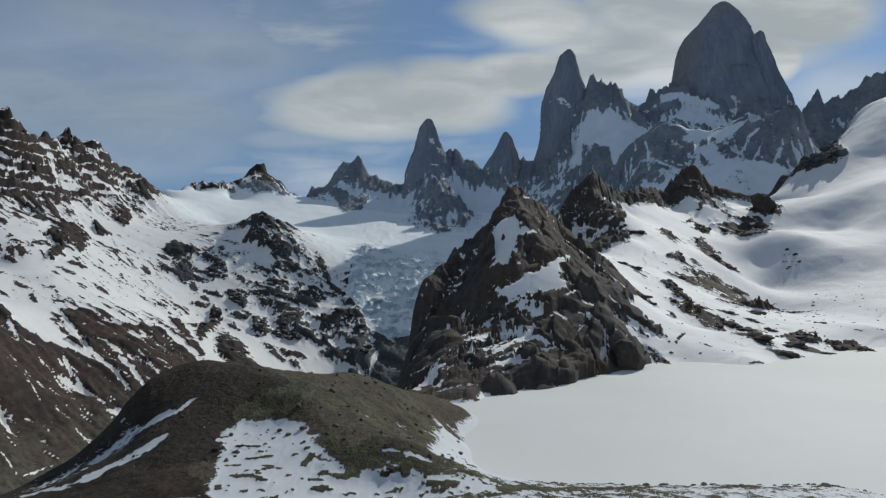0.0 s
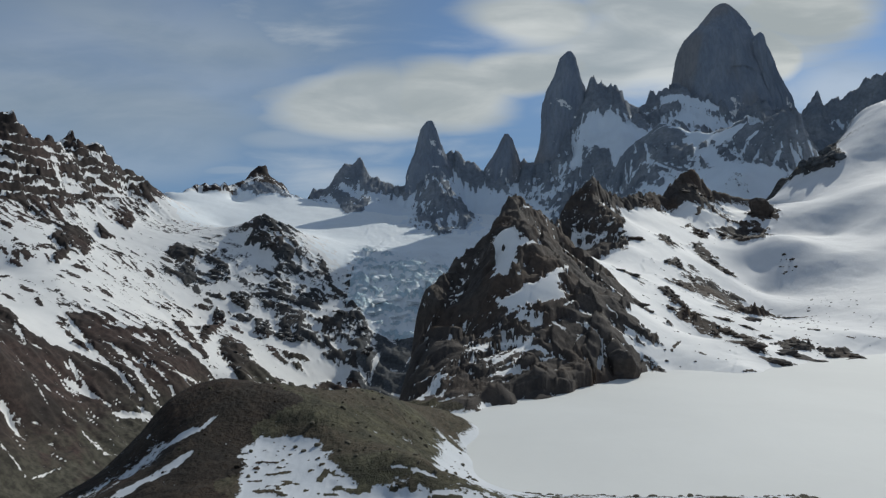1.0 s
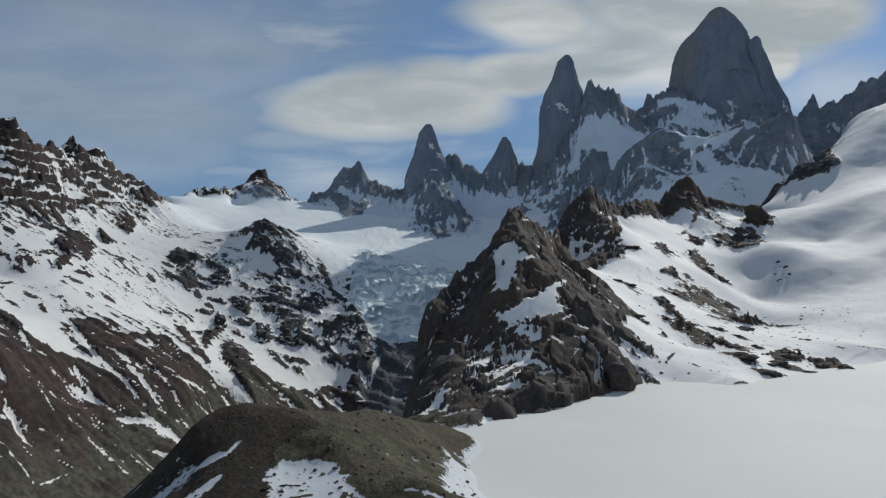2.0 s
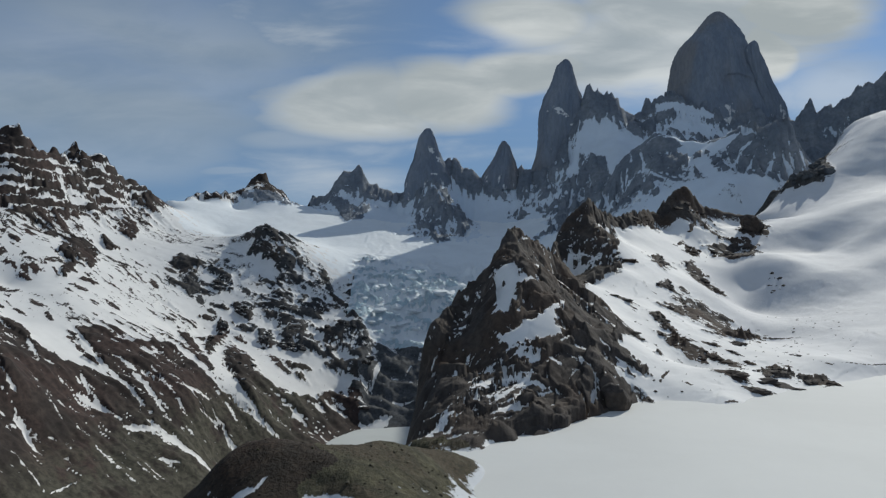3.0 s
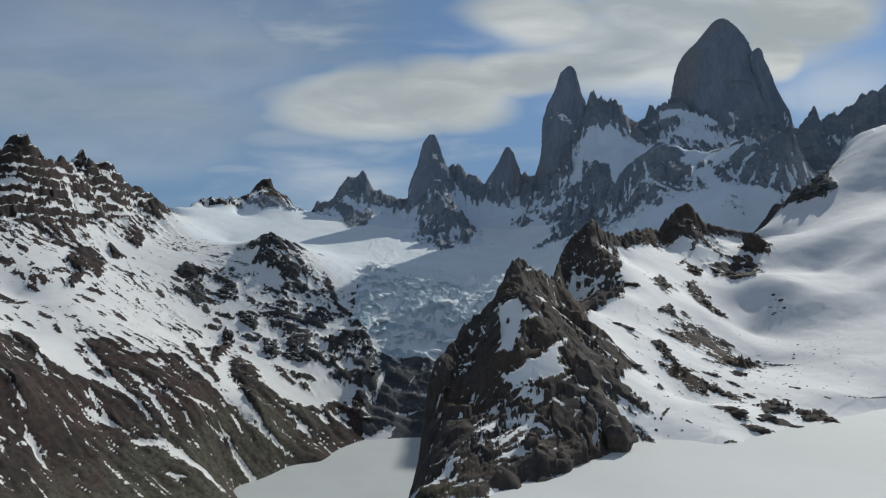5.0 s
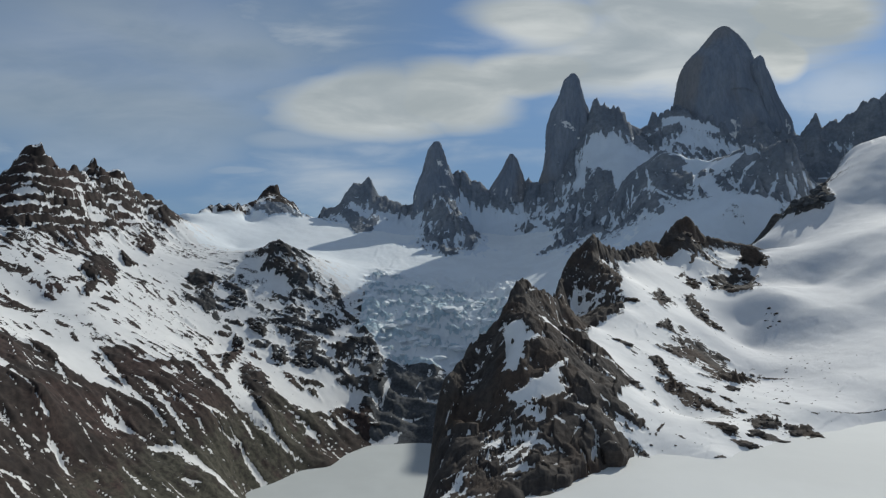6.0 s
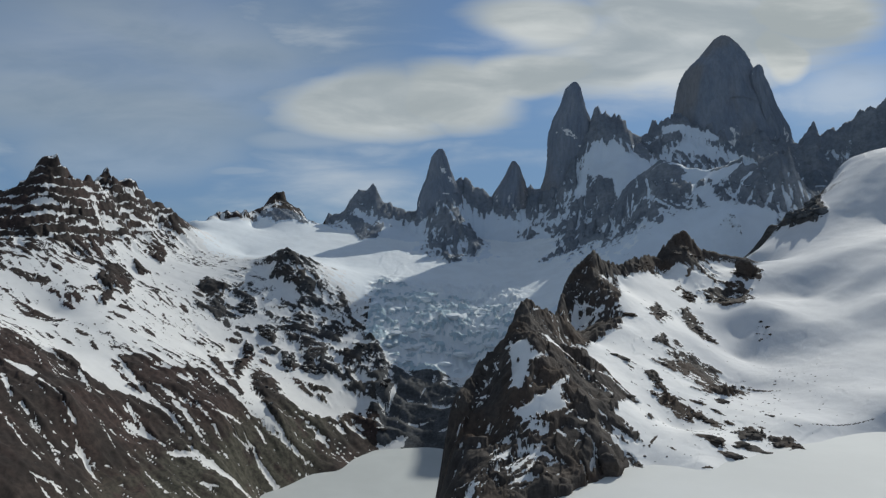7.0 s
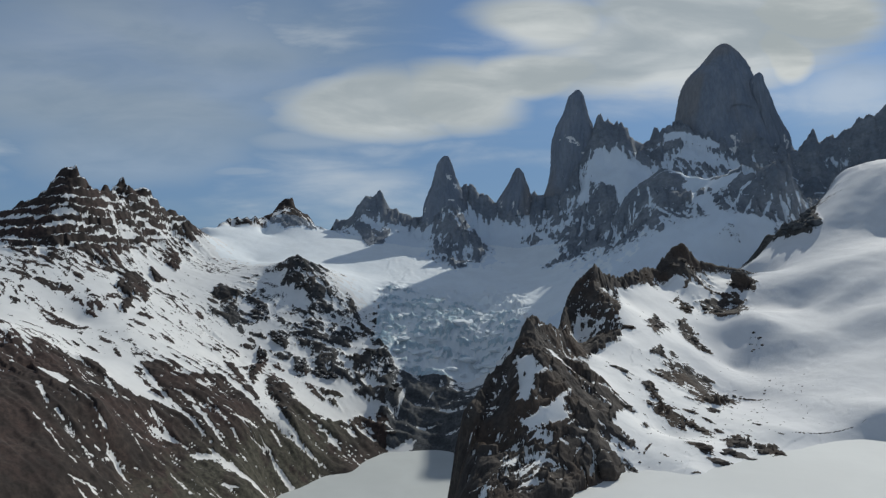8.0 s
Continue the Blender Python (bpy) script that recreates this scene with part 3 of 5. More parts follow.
# bare outcrops and lying drifts: centre, half length, half width, heading in degrees
FAR_ROCK = [(347.9, 1395.3, 95.6, 130.3, -90), (403.3, 1630.8, 35.5, 17.1, -22), (527.5, 1098.4, 23.8, 9.5, -46), (335.2, 895.4, 43.2, 6.2, -109), (748.0, 1334.7, 173.9, 35.7, 56), (980.0, 1590.0, 51.5, 18.8, -12), (-230.6, 1574.7, 45.7, 32.2, -39), (-28.0, 1532.2, 66.8, 19.7, -62)]
FAR_ROCK += [(-10.0, 1420.0, 55.1, 15.8, -77), (33.4, 1500.1, 21.5, 45.5, -41), (181.2, 1541.5, 30.2, 12.8, -54), (241.5, 1492.4, 38.2, 10.8, -68), (516.7, 1610.5, 35.4, 28.4, 30), (-418.8, 1537.3, 46.3, 32.0, 17), (-487.9, 1485.7, 18.0, 4.9, 47), (-531.9, 1455.5, 29.3, 5.6, 17), (-254.8, 1592.0, 65.8, 21.8, -38), (619.2, 1581.7, 42.5, 24.1, -23), (801.3, 1629.5, 86.7, 91.5, 0), (359.7, 825.0, 113.9, 4.5, 61)]
BENCH_FLECKS = [(-610.0, 767.6, 21.5, 6.2, -3), (-562.9, 764.7, 23.8, 6.7, 2), (-610.5, 835.7, 13.0, 5.0, 25), (-512.1, 697.0, 27.2, 16.6, -4), (-554.2, 814.8, 9.2, 4.4, -8), (-495.9, 745.2, 12.5, 3.1, -19), (-643.5, 824.5, 9.7, 2.7, -10), (-500.1, 798.7, 8.2, 6.8, -2), (-514.1, 873.7, 8.3, 11.4, 9), (-480.0, 831.7, 7.6, 5.7, 19), (-446.6, 686.4, 12.8, 4.9, -15), (-444.2, 767.7, 11.6, 7.4, 1), (-569.0, 704.2, 7.2, 3.6, 2), (-534.1, 1066.5, 30.5, 8.8, -48)]


# bare ground and snow by outline, and streaks by their two ends and half width
RIDGE_BARE = [[(36, 319), (46, 324), (42, 281), (53, 280), (66, 275), (83, 290), (96, 299), (76, 259), (72, 245), (81, 244), (69, 238), (76, 231), (66, 214), (46, 199), (36, 187), (12, 172), (-8, 169), (-10, 191), (-7, 250), (23, 298)], [(38, 318), (87, 459), (75, 358), (60, 339), (45, 312)], [(72, 412), (100, 496), (117, 507), (142, 530), (130, 468), (117, 412), (96, 390), (83, 374), (71, 356), (61, 349)]]
RIDGE_LINK = [[(40, 316), (59, 353), (87, 460), (117, 415), (111, 400), (94, 383), (80, 353), (69, 351), (50, 315)]]
RIDGE_FIELDS = [[(22, 284), (27, 271), (31, 263), (30, 260), (38, 260), (30, 254), (27, 245), (22, 237), (19, 242), (21, 253), (24, 257), (20, 259)], [(19, 228), (27, 231), (36, 237), (44, 246), (50, 255), (44, 242), (42, 235), (45, 234), (41, 230), (32, 226), (24, 225)], [(73, 252), (88, 287), (102, 297), (88, 255), (78, 253)]]
RIDGE_STREAKS = [(13, 232, 22, 227, 0.4), (44, 230, 49, 234, 0.4), (43, 300, 56, 278, 3.6), (54, 281, 69, 274, 1.6), (68, 275, 81, 273, 1.8), (23, 224, 33, 222, 0.6), (21, 216, 34, 222, 1.6), (8, 194, 21, 210, 0.3), (15, 209, 26, 214, 1), (19, 208, 31, 212, 0.3), (19, 219, 20, 207, 1), (12, 189, 22, 196, 0.3)]
RIDGE_STREAKS_LOW = [(16, 188, 22, 193, 0.9), (21, 194, 26, 203, 1.4), (10, 199, 17, 203, 0.5), (31, 209, 34, 207, 0.8), (-15, 170, -1, 182, 1.6), (-1, 182, 12, 210, 0.2), (-7.5, 168, 2.6, 181.5, 0.4), (47, 212, 47, 201, 1.1), (50, 207, 55, 219, 1.1), (55, 219, 65, 229, 0.4), (67, 235, 77, 234, 2.1), (38, 313, 45, 323, 0.7), (63, 360, 93, 458, 2.9), (-5, 235, -4, 242, 0.8), (-6, 203, -5, 208, 0.4)]
RIDGE_STREAKS_MORE = [(22, 223, 30, 225, 0.5), (23, 211, 32, 219, 0.6), (14, 221, 20, 217, 0.2), (8, 204, 13, 210, 1.3), (11, 194, 18, 199, 0.5), (24, 204, 29, 208, 0.5), (13, 183, 23, 187, 0.6), (4, 171, 11, 178, 0.3), (-9, 184, -1, 185, 1), (61, 244, 66, 243, 0.7), (51, 226, 55, 221, 1.2), (39, 221, 42, 220, 1.2), (48, 323, 61, 349, 1), (20, 259, 23, 254, 1.7), (13, 277, 15, 254, 0.3)]
RIDGE_STREAKS_FOOT = [(13, 234, 23, 227, 0.4), (22, 222, 37, 222, 0.3), (22, 211, 34, 221, 0.5), (15, 205, 29, 212, 0.5), (11, 188, 28, 211, 0.9), (17, 190, 24, 193, 0.6), (29, 209, 33, 207, 1), (8, 196, 17, 207, 0.9), (10, 182, 19, 191, 0.4), (3, 236, 9, 234, 0.3), (5, 199, 9, 207, 0.3), (15, 223, 19, 220, 0.2), (27, 215, 34, 220, 0.4), (43, 229, 49, 234, 0.8), (-4, 171, 8, 191, 0.2), (37, 209, 39, 207, 0.2)]
TOE_STREAKS = [(-11, 186, -4, 183, 0.5), (-4, 183, 6, 196, 0.5), (-6, 181, 2, 185, 1), (6, 196, 13, 205, 1.3), (9, 200, 18, 211, 1.3), (10, 192, 18, 200, 1.5), (15, 188, 23, 191, 1.9), (20, 203, 31, 212, 0.7), (-6, 211, -6, 215, 1.1), (1, 208, 2, 210, 0.5)]
CLIFF_STREAKS = [(-78, 847, -24, 859, 1.2), (-98, 870, -91, 904, 3.5), (-97, 793, -76, 819, 10.4), (-72, 823, -67, 829, 1.3), (-53, 895, -46, 912, 1.8), (-5, 250, -2, 252, 0.7)]
FLANK_WHITE = [[(145, 530), (189, 573), (227, 601), (299, 580), (229, 484), (207, 393), (190, 284), (168, 244), (99, 208), (79, 216), (79, 238), (114, 298), (93, 304), (70, 350), (94, 381), (118, 415)]]
FLANK_CRAGS = [[(207, 610), (233, 618), (254, 640), (268, 645), (269, 639), (240, 604), (232, 605), (217, 606)], [(197, 598), (197, 571), (191, 579), (159, 546)], [(292, 616), (315, 653), (323, 622), (315, 605), (298, 602)], [(239, 571), (262, 587), (292, 601), (293, 580), (271, 537), (254, 528), (241, 536)], [(218, 566), (231, 565), (219, 535), (210, 537)], [(195, 509), (207, 521), (210, 496), (212, 470), (197, 462), (191, 477)], [(151, 452), (175, 504), (181, 487), (154, 437)]]
FLANK_OUTCROPS = [[(129, 366), (150, 393), (160, 408), (172, 406), (185, 401), (186, 392), (162, 340), (152, 341), (153, 364), (139, 361)], [(164, 340), (195, 395), (202, 386), (178, 348), (165, 339)], [(136, 399), (152, 419), (152, 402), (141, 399)], [(114, 346), (124, 349), (122, 319), (124, 313), (116, 324)], [(110, 318), (127, 318), (137, 307), (128, 296), (121, 301), (114, 310)], [(143, 277), (153, 285), (158, 273), (152, 264), (141, 264)], [(159, 274), (171, 272), (173, 256), (164, 253), (156, 260)]]
FLANK_STONES = [(128, 434, 133, 430, 3.8), (99, 355, 106, 351, 3.8), (90, 292, 96, 293, 3.2), (135, 303, 140, 286, 3.6), (136, 254, 147, 252, 4.5), (122, 241, 130, 242, 3.8), (118, 258, 125, 250, 4.6), (105, 224, 110, 225, 0.9), (134, 232, 141, 231, 1.7), (86, 241, 94, 253, 0.7)]
FLANK_STONES_LOW = [(75, 231, 78, 226, 1.8), (120, 319, 128, 320, 2), (137, 321, 143, 318, 2.3), (145, 314, 149, 304, 1.7), (208, 553, 220, 573, 1.7), (231, 587, 239, 598, 2.1), (241, 614, 265, 638, 2.3), (203, 386, 216, 372, 1.7), (174, 302, 176, 299, 1.8), (192, 288, 241, 305, 0.4), (155, 332, 160, 326, 3.3), (146, 293, 149, 290, 2.1), (148, 248, 154, 241, 1.9), (119, 226, 121, 225, 1.7)]
SPUR_CRAGS = [[(-322, 1089), (-315, 1106), (-292, 1097), (-262, 1072), (-249, 1061), (-236, 1027), (-257, 1026), (-281, 1047), (-303, 1055), (-323, 1057)], [(-284, 982), (-252, 1004), (-229, 989), (-186, 1009), (-182, 970), (-206, 940), (-186, 914), (-174, 892), (-200, 886), (-226, 910), (-255, 940), (-275, 949)], [(-264, 907), (-249, 915), (-231, 884), (-244, 862), (-256, 866)], [(-179, 936), (-151, 959), (-125, 950), (-110, 932), (-102, 878), (-100, 846), (-106, 815), (-118, 837), (-126, 869), (-159, 868), (-169, 906)], [(-381, 1008), (-363, 1026), (-336, 1001), (-322, 975), (-341, 959), (-360, 970), (-352, 990)]]
SPUR_CRAGS_LOW = [[(-317, 955), (-297, 948), (-281, 936), (-281, 922), (-301, 929)], [(-303, 801), (-321, 910), (-301, 888), (-297, 823), (-287, 769)], [(-285, 828), (-276, 837), (-232, 790), (-220, 718), (-240, 732), (-264, 764)], [(-232, 881), (-227, 915), (-208, 896), (-189, 886), (-218, 875)]]
SPUR_BLOCKS = [(-258, 1051, -230, 1023, 7.1), (-207, 1073, -184, 1028, 5.7), (-421, 1005, -395, 1011, 21.5), (-403, 960, -370, 956, 21.4), (-368, 952, -351, 955, 7), (-343, 932, -323, 934, 4.1), (-290, 902, -277, 903, 6.5), (-201, 844, -179, 852, 11.5), (-223, 843, -206, 829, 4.6), (-344, 821, -296, 756, 6.3), (-340, 896, -326, 905, 5.8), (-210, 959, -190, 979, 4.7), (-292, 1014, -258, 1012, 4.4), (-179, 1020, -157, 1003, 4.8), (-156, 994, -134, 967, 2)]
SPUR_WHITE = [[(-291, 869), (-252, 861), (-211, 824), (-181, 832), (-199, 845), (-169, 855), (-137, 858), (-149, 834), (-180, 790), (-215, 777)], [(-287, 767), (-286, 828), (-267, 765), (-233, 722), (-214, 707), (-231, 703), (-262, 714)], [(-220, 884), (-183, 887), (-161, 869), (-122, 868), (-128, 852), (-157, 840), (-176, 851)]]
SLOPE_BARE = [[(-460, 567), (-446, 589), (-415, 587), (-382, 591), (-353, 593), (-331, 610), (-392, 664), (-381, 685), (-335, 673), (-301, 671), (-341, 732), (-315, 723), (-268, 712), (-247, 713), (-285, 814), (-250, 768), (-222, 805), (-186, 780), (-143, 793), (-103, 812), (-93, 791), (-142, 700), (-177, 619), (-312, 357)]]
SLOPE_WEDGE = [[(-451, 646), (-409, 662), (-381, 635), (-344, 610), (-324, 603), (-338, 604), (-353, 581), (-382, 581)]]
SLOPE_STREAKS = [(-509, 637, -415, 617, 2.7), (-471, 609, -376, 601, 1.3), (-389, 583, -359, 550, 2.4), (-392, 662, -327, 607, 3.8), (-406, 505, -386, 502, 8.4), (-369, 480, -354, 474, 1.4), (-391, 471, -366, 445, 2.7), (-380, 501, -338, 476, 2.6), (-338, 476, -329, 475, 1.9), (-361, 449, -353, 445, 1.8), (-339, 582, -322, 565, 1.7), (-330, 554, -293, 559, 2.8), (-342, 619, -280, 589, 3.6)]
SLOPE_STREAKS_MID = [(-343, 641, -313, 637, 2.8), (-318, 634, -274, 602, 4.1), (-303, 643, -267, 625, 2), (-337, 753, -250, 702, 8.5), (-260, 705, -215, 707, 6), (-295, 654, -246, 649, 1.7), (-256, 635, -236, 657, 0.9), (-238, 660, -180, 633, 4), (-275, 576, -255, 572, 4.5), (-262, 571, -211, 576, 8.2), (-282, 553, -260, 571, 5.1)]
SLOPE_STREAKS_LOW = [(-320, 467, -303, 456, 2.5), (-321, 462, -316, 465, 3.1), (-315, 390, -301, 407, 1.4), (-248, 536, -231, 545, 1.8), (-226, 709, -210, 704, 2.3), (-217, 701, -182, 704, 3.6), (-217, 770, -181, 765, 1.2), (-181, 758, -163, 748, 3.5), (-351, 417, -346, 424, 0.6), (-273, 639, -255, 672, 3.6), (-237, 688, -224, 678, 2.5), (-177, 813, -160, 805, 3.7), (-139, 848, -126, 839, 2), (-305, 476, -298, 481, 0.6), (-166, 794, -151, 800, 1.3)]
CLIFF_BARE = [[(-683, 885), (-666, 910), (-680, 921), (-676, 951), (-646, 973), (-652, 1124), (-630, 1149), (-600, 1194), (-562, 1212), (-564, 1191), (-582, 1115), (-577, 1084), (-578, 1036), (-574, 966), (-588, 941), (-622, 868), (-661, 854)]]
CLIFF_LEDGES = [(-630, 1028, -595, 996, 6.2), (-631, 1014, -619, 1022, 8.7), (-596, 1005, -588, 1049, 2.3), (-656, 932, -638, 949, 2.1), (-632, 959, -624, 988, 1.2), (-657, 914, -623, 934, 5.5), (-623, 952, -611, 1008, 1.2), (-672, 869, -601, 950, 1.2), (-624, 1037, -642, 1112, 3.7), (-615, 1039, -627, 1103, 2.1), (-603, 1017, -590, 1044, 4.2), (-626, 1128, -606, 1147, 5.6), (-623, 1154, -608, 1168, 4.1)]
CLIFF_LEDGES_LOW = [(-609, 1095, -595, 1114, 4), (-588, 1198, -577, 1209, 4.2), (-617, 914, -619, 939, 1.6), (-603, 950, -588, 976, 4.6), (-658, 922, -638, 932, 1.4), (-609, 1065, -605, 1108, 1.1), (-591, 1112, -578, 1134, 4.3), (-606, 1164, -593, 1184, 1.9)]
CLIFF_FOOT_CRAGS = [[(-565, 1091), (-542, 1099), (-518, 1086), (-506, 1030), (-530, 1040)], [(-539, 997), (-520, 997), (-499, 977), (-506, 950)], [(-522, 863), (-535, 918), (-532, 955), (-491, 905), (-472, 846), (-491, 842), (-471, 805), (-468, 777), (-502, 825)]]
CLIFF_FOOT_BLOCKS = [(-561, 865, -539, 888, 10.8), (-582, 938, -563, 940, 13.1), (-578, 1177, -547, 1173, 5.8), (-625, 829, -598, 838, 5.6), (-599, 766, -560, 774, 3.9), (-560, 774, -540, 769, 7.3), (-546, 714, -509, 696, 5.9), (-509, 696, -485, 703, 13.5), (-532, 759, -519, 759, 4), (-507, 749, -488, 743, 3.5), (-519, 781, -505, 779, 2.2), (-566, 719, -557, 720, 3.3), (-489, 788, -471, 770, 2), (-460, 791, -446, 803, 6), (-443, 828, -424, 832, 2.8)]
WALL_WHITE = [[(363, 1620), (422, 1601), (428, 1574), (486, 1540), (381, 1280), (386, 1493), (349, 1562), (347, 1613)], [(492, 1233), (510, 1175), (540, 1151), (559, 1150), (548, 1147), (513, 1137), (484, 1140), (481, 1220), (464, 1235)], [(551, 1651), (605, 1641), (668, 1636), (700, 1629), (689, 1620), (632, 1620), (592, 1625), (552, 1632)], [(443, 1150), (477, 1146), (472, 1048), (533, 1024), (540, 1011), (469, 984)]]
WALL_BARE = [[(344, 1527), (366, 1517), (407, 1475), (377, 1283), (386, 1175), (375, 1108), (351, 1271), (324, 1509)], [(409, 1271), (426, 1262), (456, 1244), (439, 1168), (431, 1132), (419, 1154), (403, 1180), (397, 1235)], [(514, 1140), (548, 1147), (574, 1065), (568, 1055), (533, 1041), (499, 1047), (517, 1103)]]
WALL_STREAKS = [(350, 1626, 318, 1537, 5.2), (331, 1591, 319, 1509, 5.4), (366, 1306, 356, 1250, 1.4), (374, 1283, 361, 1248, 1.8), (400, 1285, 388, 1213, 1.8), (388, 1213, 407, 1114, 2.7), (410, 1275, 428, 1266, 3), (428, 1268, 465, 1247, 4.7), (480, 1231, 435, 1104, 4.2), (496, 1198, 468, 1137, 3), (566, 1593, 678, 1595, 12.8), (526, 1111, 477, 1058, 2.2), (531, 1074, 492, 1032, 2.4), (553, 1052, 526, 1028, 3.2), (542, 1106, 524, 1107, 3)]
NEEDLE_FEET = [[(-39, 1541), (-26, 1577), (-5, 1564), (21, 1493), (8, 1476), (1, 1359), (-19, 1367), (-31, 1461), (-56, 1462), (-60, 1486)], [(-262, 1566), (-241, 1588), (-182, 1561), (-188, 1501), (-224, 1478)], [(21, 1493), (43, 1601), (61, 1460), (48, 1438)]]
NEEDLE_STREAKS = [(-25, 1577, 21, 1493, 5.7), (-258, 1605, -188, 1547, 6.3), (-18, 1459, -5, 1393, 6.3), (-171, 1582, -144, 1589, 7.8), (22, 1601, 94, 1629, 1)]
MORAINE_BARE = [[(-30.5, 100.8), (-25.0, 101.8), (-20.1, 103.7), (-14.4, 115.2), (-8.7, 119.8), (-4.0, 134.5), (1.4, 142.0), (3.3, 136.1), (3.1, 127.5), (1.2, 121.9), (-1.2, 119.7), (-2.1, 108.0), (-3.1, 81.1), (-5.8, 79.5), (-8.4, 78.5), (-10.8, 76.5), (-13.1, 78.0), (-15.7, 81.2), (-18.3, 86.9), (-20.8, 89.6), (-21.8, 89.0), (-27.5, 89.7), (-29.1, 85.5), (-26.8, 79.7), (-25.5, 71.3), (-24.2, 67.1), (-41.4, 70.2), (-39.1, 71.6), (-34.6, 82.8), (-34.1, 90.9)]]
MORAINE_WHITE = [[(-28.6, 85.5), (-27.4, 89.5), (-21.8, 89.0), (-19.1, 87.2), (-16.0, 81.0), (-12.3, 77.2), (-9.4, 76.0), (-4.3, 77.0), (-1.6, 76.2), (5.2, 79.1), (6.8, 74.6), (-24.1, 67.2), (-25.7, 74.7)], [(-1.3, 124.2), (0.8, 121.0), (3.2, 122.1), (7.0, 162.4), (31.9, 170.8), (28.2, 103.5), (8.2, 81.5), (1.1, 81.6), (-2.2, 81.0), (-1.1, 110.1)]]
MORAINE_STREAKS = [(-34.5, 92.2, -36.3, 88.5, 0.45), (-36.3, 88.5, -39.8, 87.9, 1.37), (-34.9, 83.6, -37.2, 79.2, 0.87), (-37.2, 79.2, -42.3, 72.9, 1.6), (-42.3, 72.9, -47.9, 75.8, 1.1), (-269, 450, -271, 422, 0.9), (-8, 79.7, -5.6, 79.1, 0.32), (-5.7, 79.1, -1.5, 79.4, 0.4), (-137, 862, -108, 864, 0.3)]
MORAINE_FLECKS = [(-11.9, 75.2, -9.4, 76.4, 0.56), (-6.2, 76.9, -3.4, 76.2, 0.27), (-1.6, 76.8, 3.3, 83.2, 0.3), (-0.3, 75.5, 1.2, 74.9, 0.56), (5.6, 75.8, 15.4, 82.9, 1.07), (15.4, 82.9, 26.1, 88.7, 0.99), (-16.5, 79.8, -14.1, 78.2, 0.37), (-14.8, 76.5, -11.9, 74.9, 0.37), (-20.5, 75.6, -19.9, 77.1, 0.32), (-16.9, 77.2, -15.9, 77, 0.3), (-22.8, 80.3, -21.7, 79.9, 0.17), (-19, 72.5, -18.2, 71.7, 0.16), (32.6, 90.8, 50.9, 92.8, 0.38), (52.5, 92.9, 58.6, 94.9, 0.28)]
DOME_CRAG = [[(436, 798), (505, 842), (477, 770), (458, 753), (444, 774)]]


# small flecks of snow on the ledges of the ridge's face, on its foot and on its top
rand = random.Random(3)
RIDGE_FLECKS = [(rand.uniform(9, 34), rand.uniform(189, 224), rand.uniform(1.0, 3.4), rand.uniform(0.3, 0.8), rand.uniform(5, 55)) for _ in range(45)]
RIDGE_FLECKS += [(rand.uniform(-8, 9), rand.uniform(214, 292), rand.uniform(1.0, 3.0), rand.uniform(0.4, 0.9), rand.uniform(-70, -10)) for _ in range(40)]
RIDGE_FLECKS += [(rand.uniform(21, 50), rand.uniform(234, 300), rand.uniform(0.6, 1.8), rand.uniform(0.3, 0.8), rand.uniform(-40, 45)) for _ in range(34)]
RIDGE_FLECKS += [(rand.uniform(88, 138), rand.uniform(440, 522), rand.uniform(1.4, 4.8), rand.uniform(0.8, 1.8), rand.uniform(-70, 70)) for _ in range(150)]


def scattered(plan, count, long, thin, turn):
    """Small patches strewn inside an outline: lengths up to long, a heading give or take."""
    px, py = np.array(plan, float).T
    out = []
    for _ in range(40 * count):
        x, y = rand.uniform(px.min(), px.max()), rand.uniform(py.min(), py.max())
        if inside(np.array([x]), np.array([y]), plan)[0]:
            a = long * (0.3 + 0.7 * rand.random() ** 2)
            out.append((x, y, a, a * thin * rand.uniform(0.6, 1.4), turn + rand.gauss(0, 14)))
            if len(out) == count:
                break
    return out


def lay(patches, x, y, cover, coarse, z, amount, proud, seed, mixed=0.3, share=1.0):
    """Adds outcrops (amount below 0) or drifts with ragged edges to the cover, and lifts them."""
    for n, (px, py, long, wide, turn) in enumerate(patches):
        reach = 1.7 * max(long, wide) + 2
        at = np.nonzero((np.abs(x - px) < reach) & (np.abs(y - py) < reach))
        if not len(at[0]):
            continue
        sx, sy = x[at], y[at]
        a, c = drawn(sx - px, sy - py, turn, max(long, wide * 0.8) * 1.1, wide * 1.1)
        size = 1.3 * min(long, wide) + 1
        d = np.sqrt(a * a + c * c) + 0.75 * fbm(sx / size + n, sy / size, 5, seed, 0.68)
        w = 1 - ease(d, 0.48, 1.25)
        cover[at] = cover[at] * (1 - w) + w * (amount + mixed * fbm(*drawn(sx + 50 * n, sy, turn, size * 0.8, size * 0.35), 4, seed + 5, 0.7))
        coarse[at] = coarse[at] * (1 - w * share) + w * share * amount
        z[at] += w * proud * min(long, wide)


def streaks(rows, x, y, cover, coarse, z, amount, proud, seed, mixed=0.3, share=1.0):
    """Long thin patches: x, y of both ends and half the width."""
    lay([((ax + bx) / 2, (ay + by) / 2, math.hypot(bx - ax, by - ay) / 2 + 0.5 * half, half, math.degrees(math.atan2(by - ay, bx - ax))) for ax, ay, bx, by, half in rows], x, y, cover, coarse, z, amount, proud, seed, mixed, share)


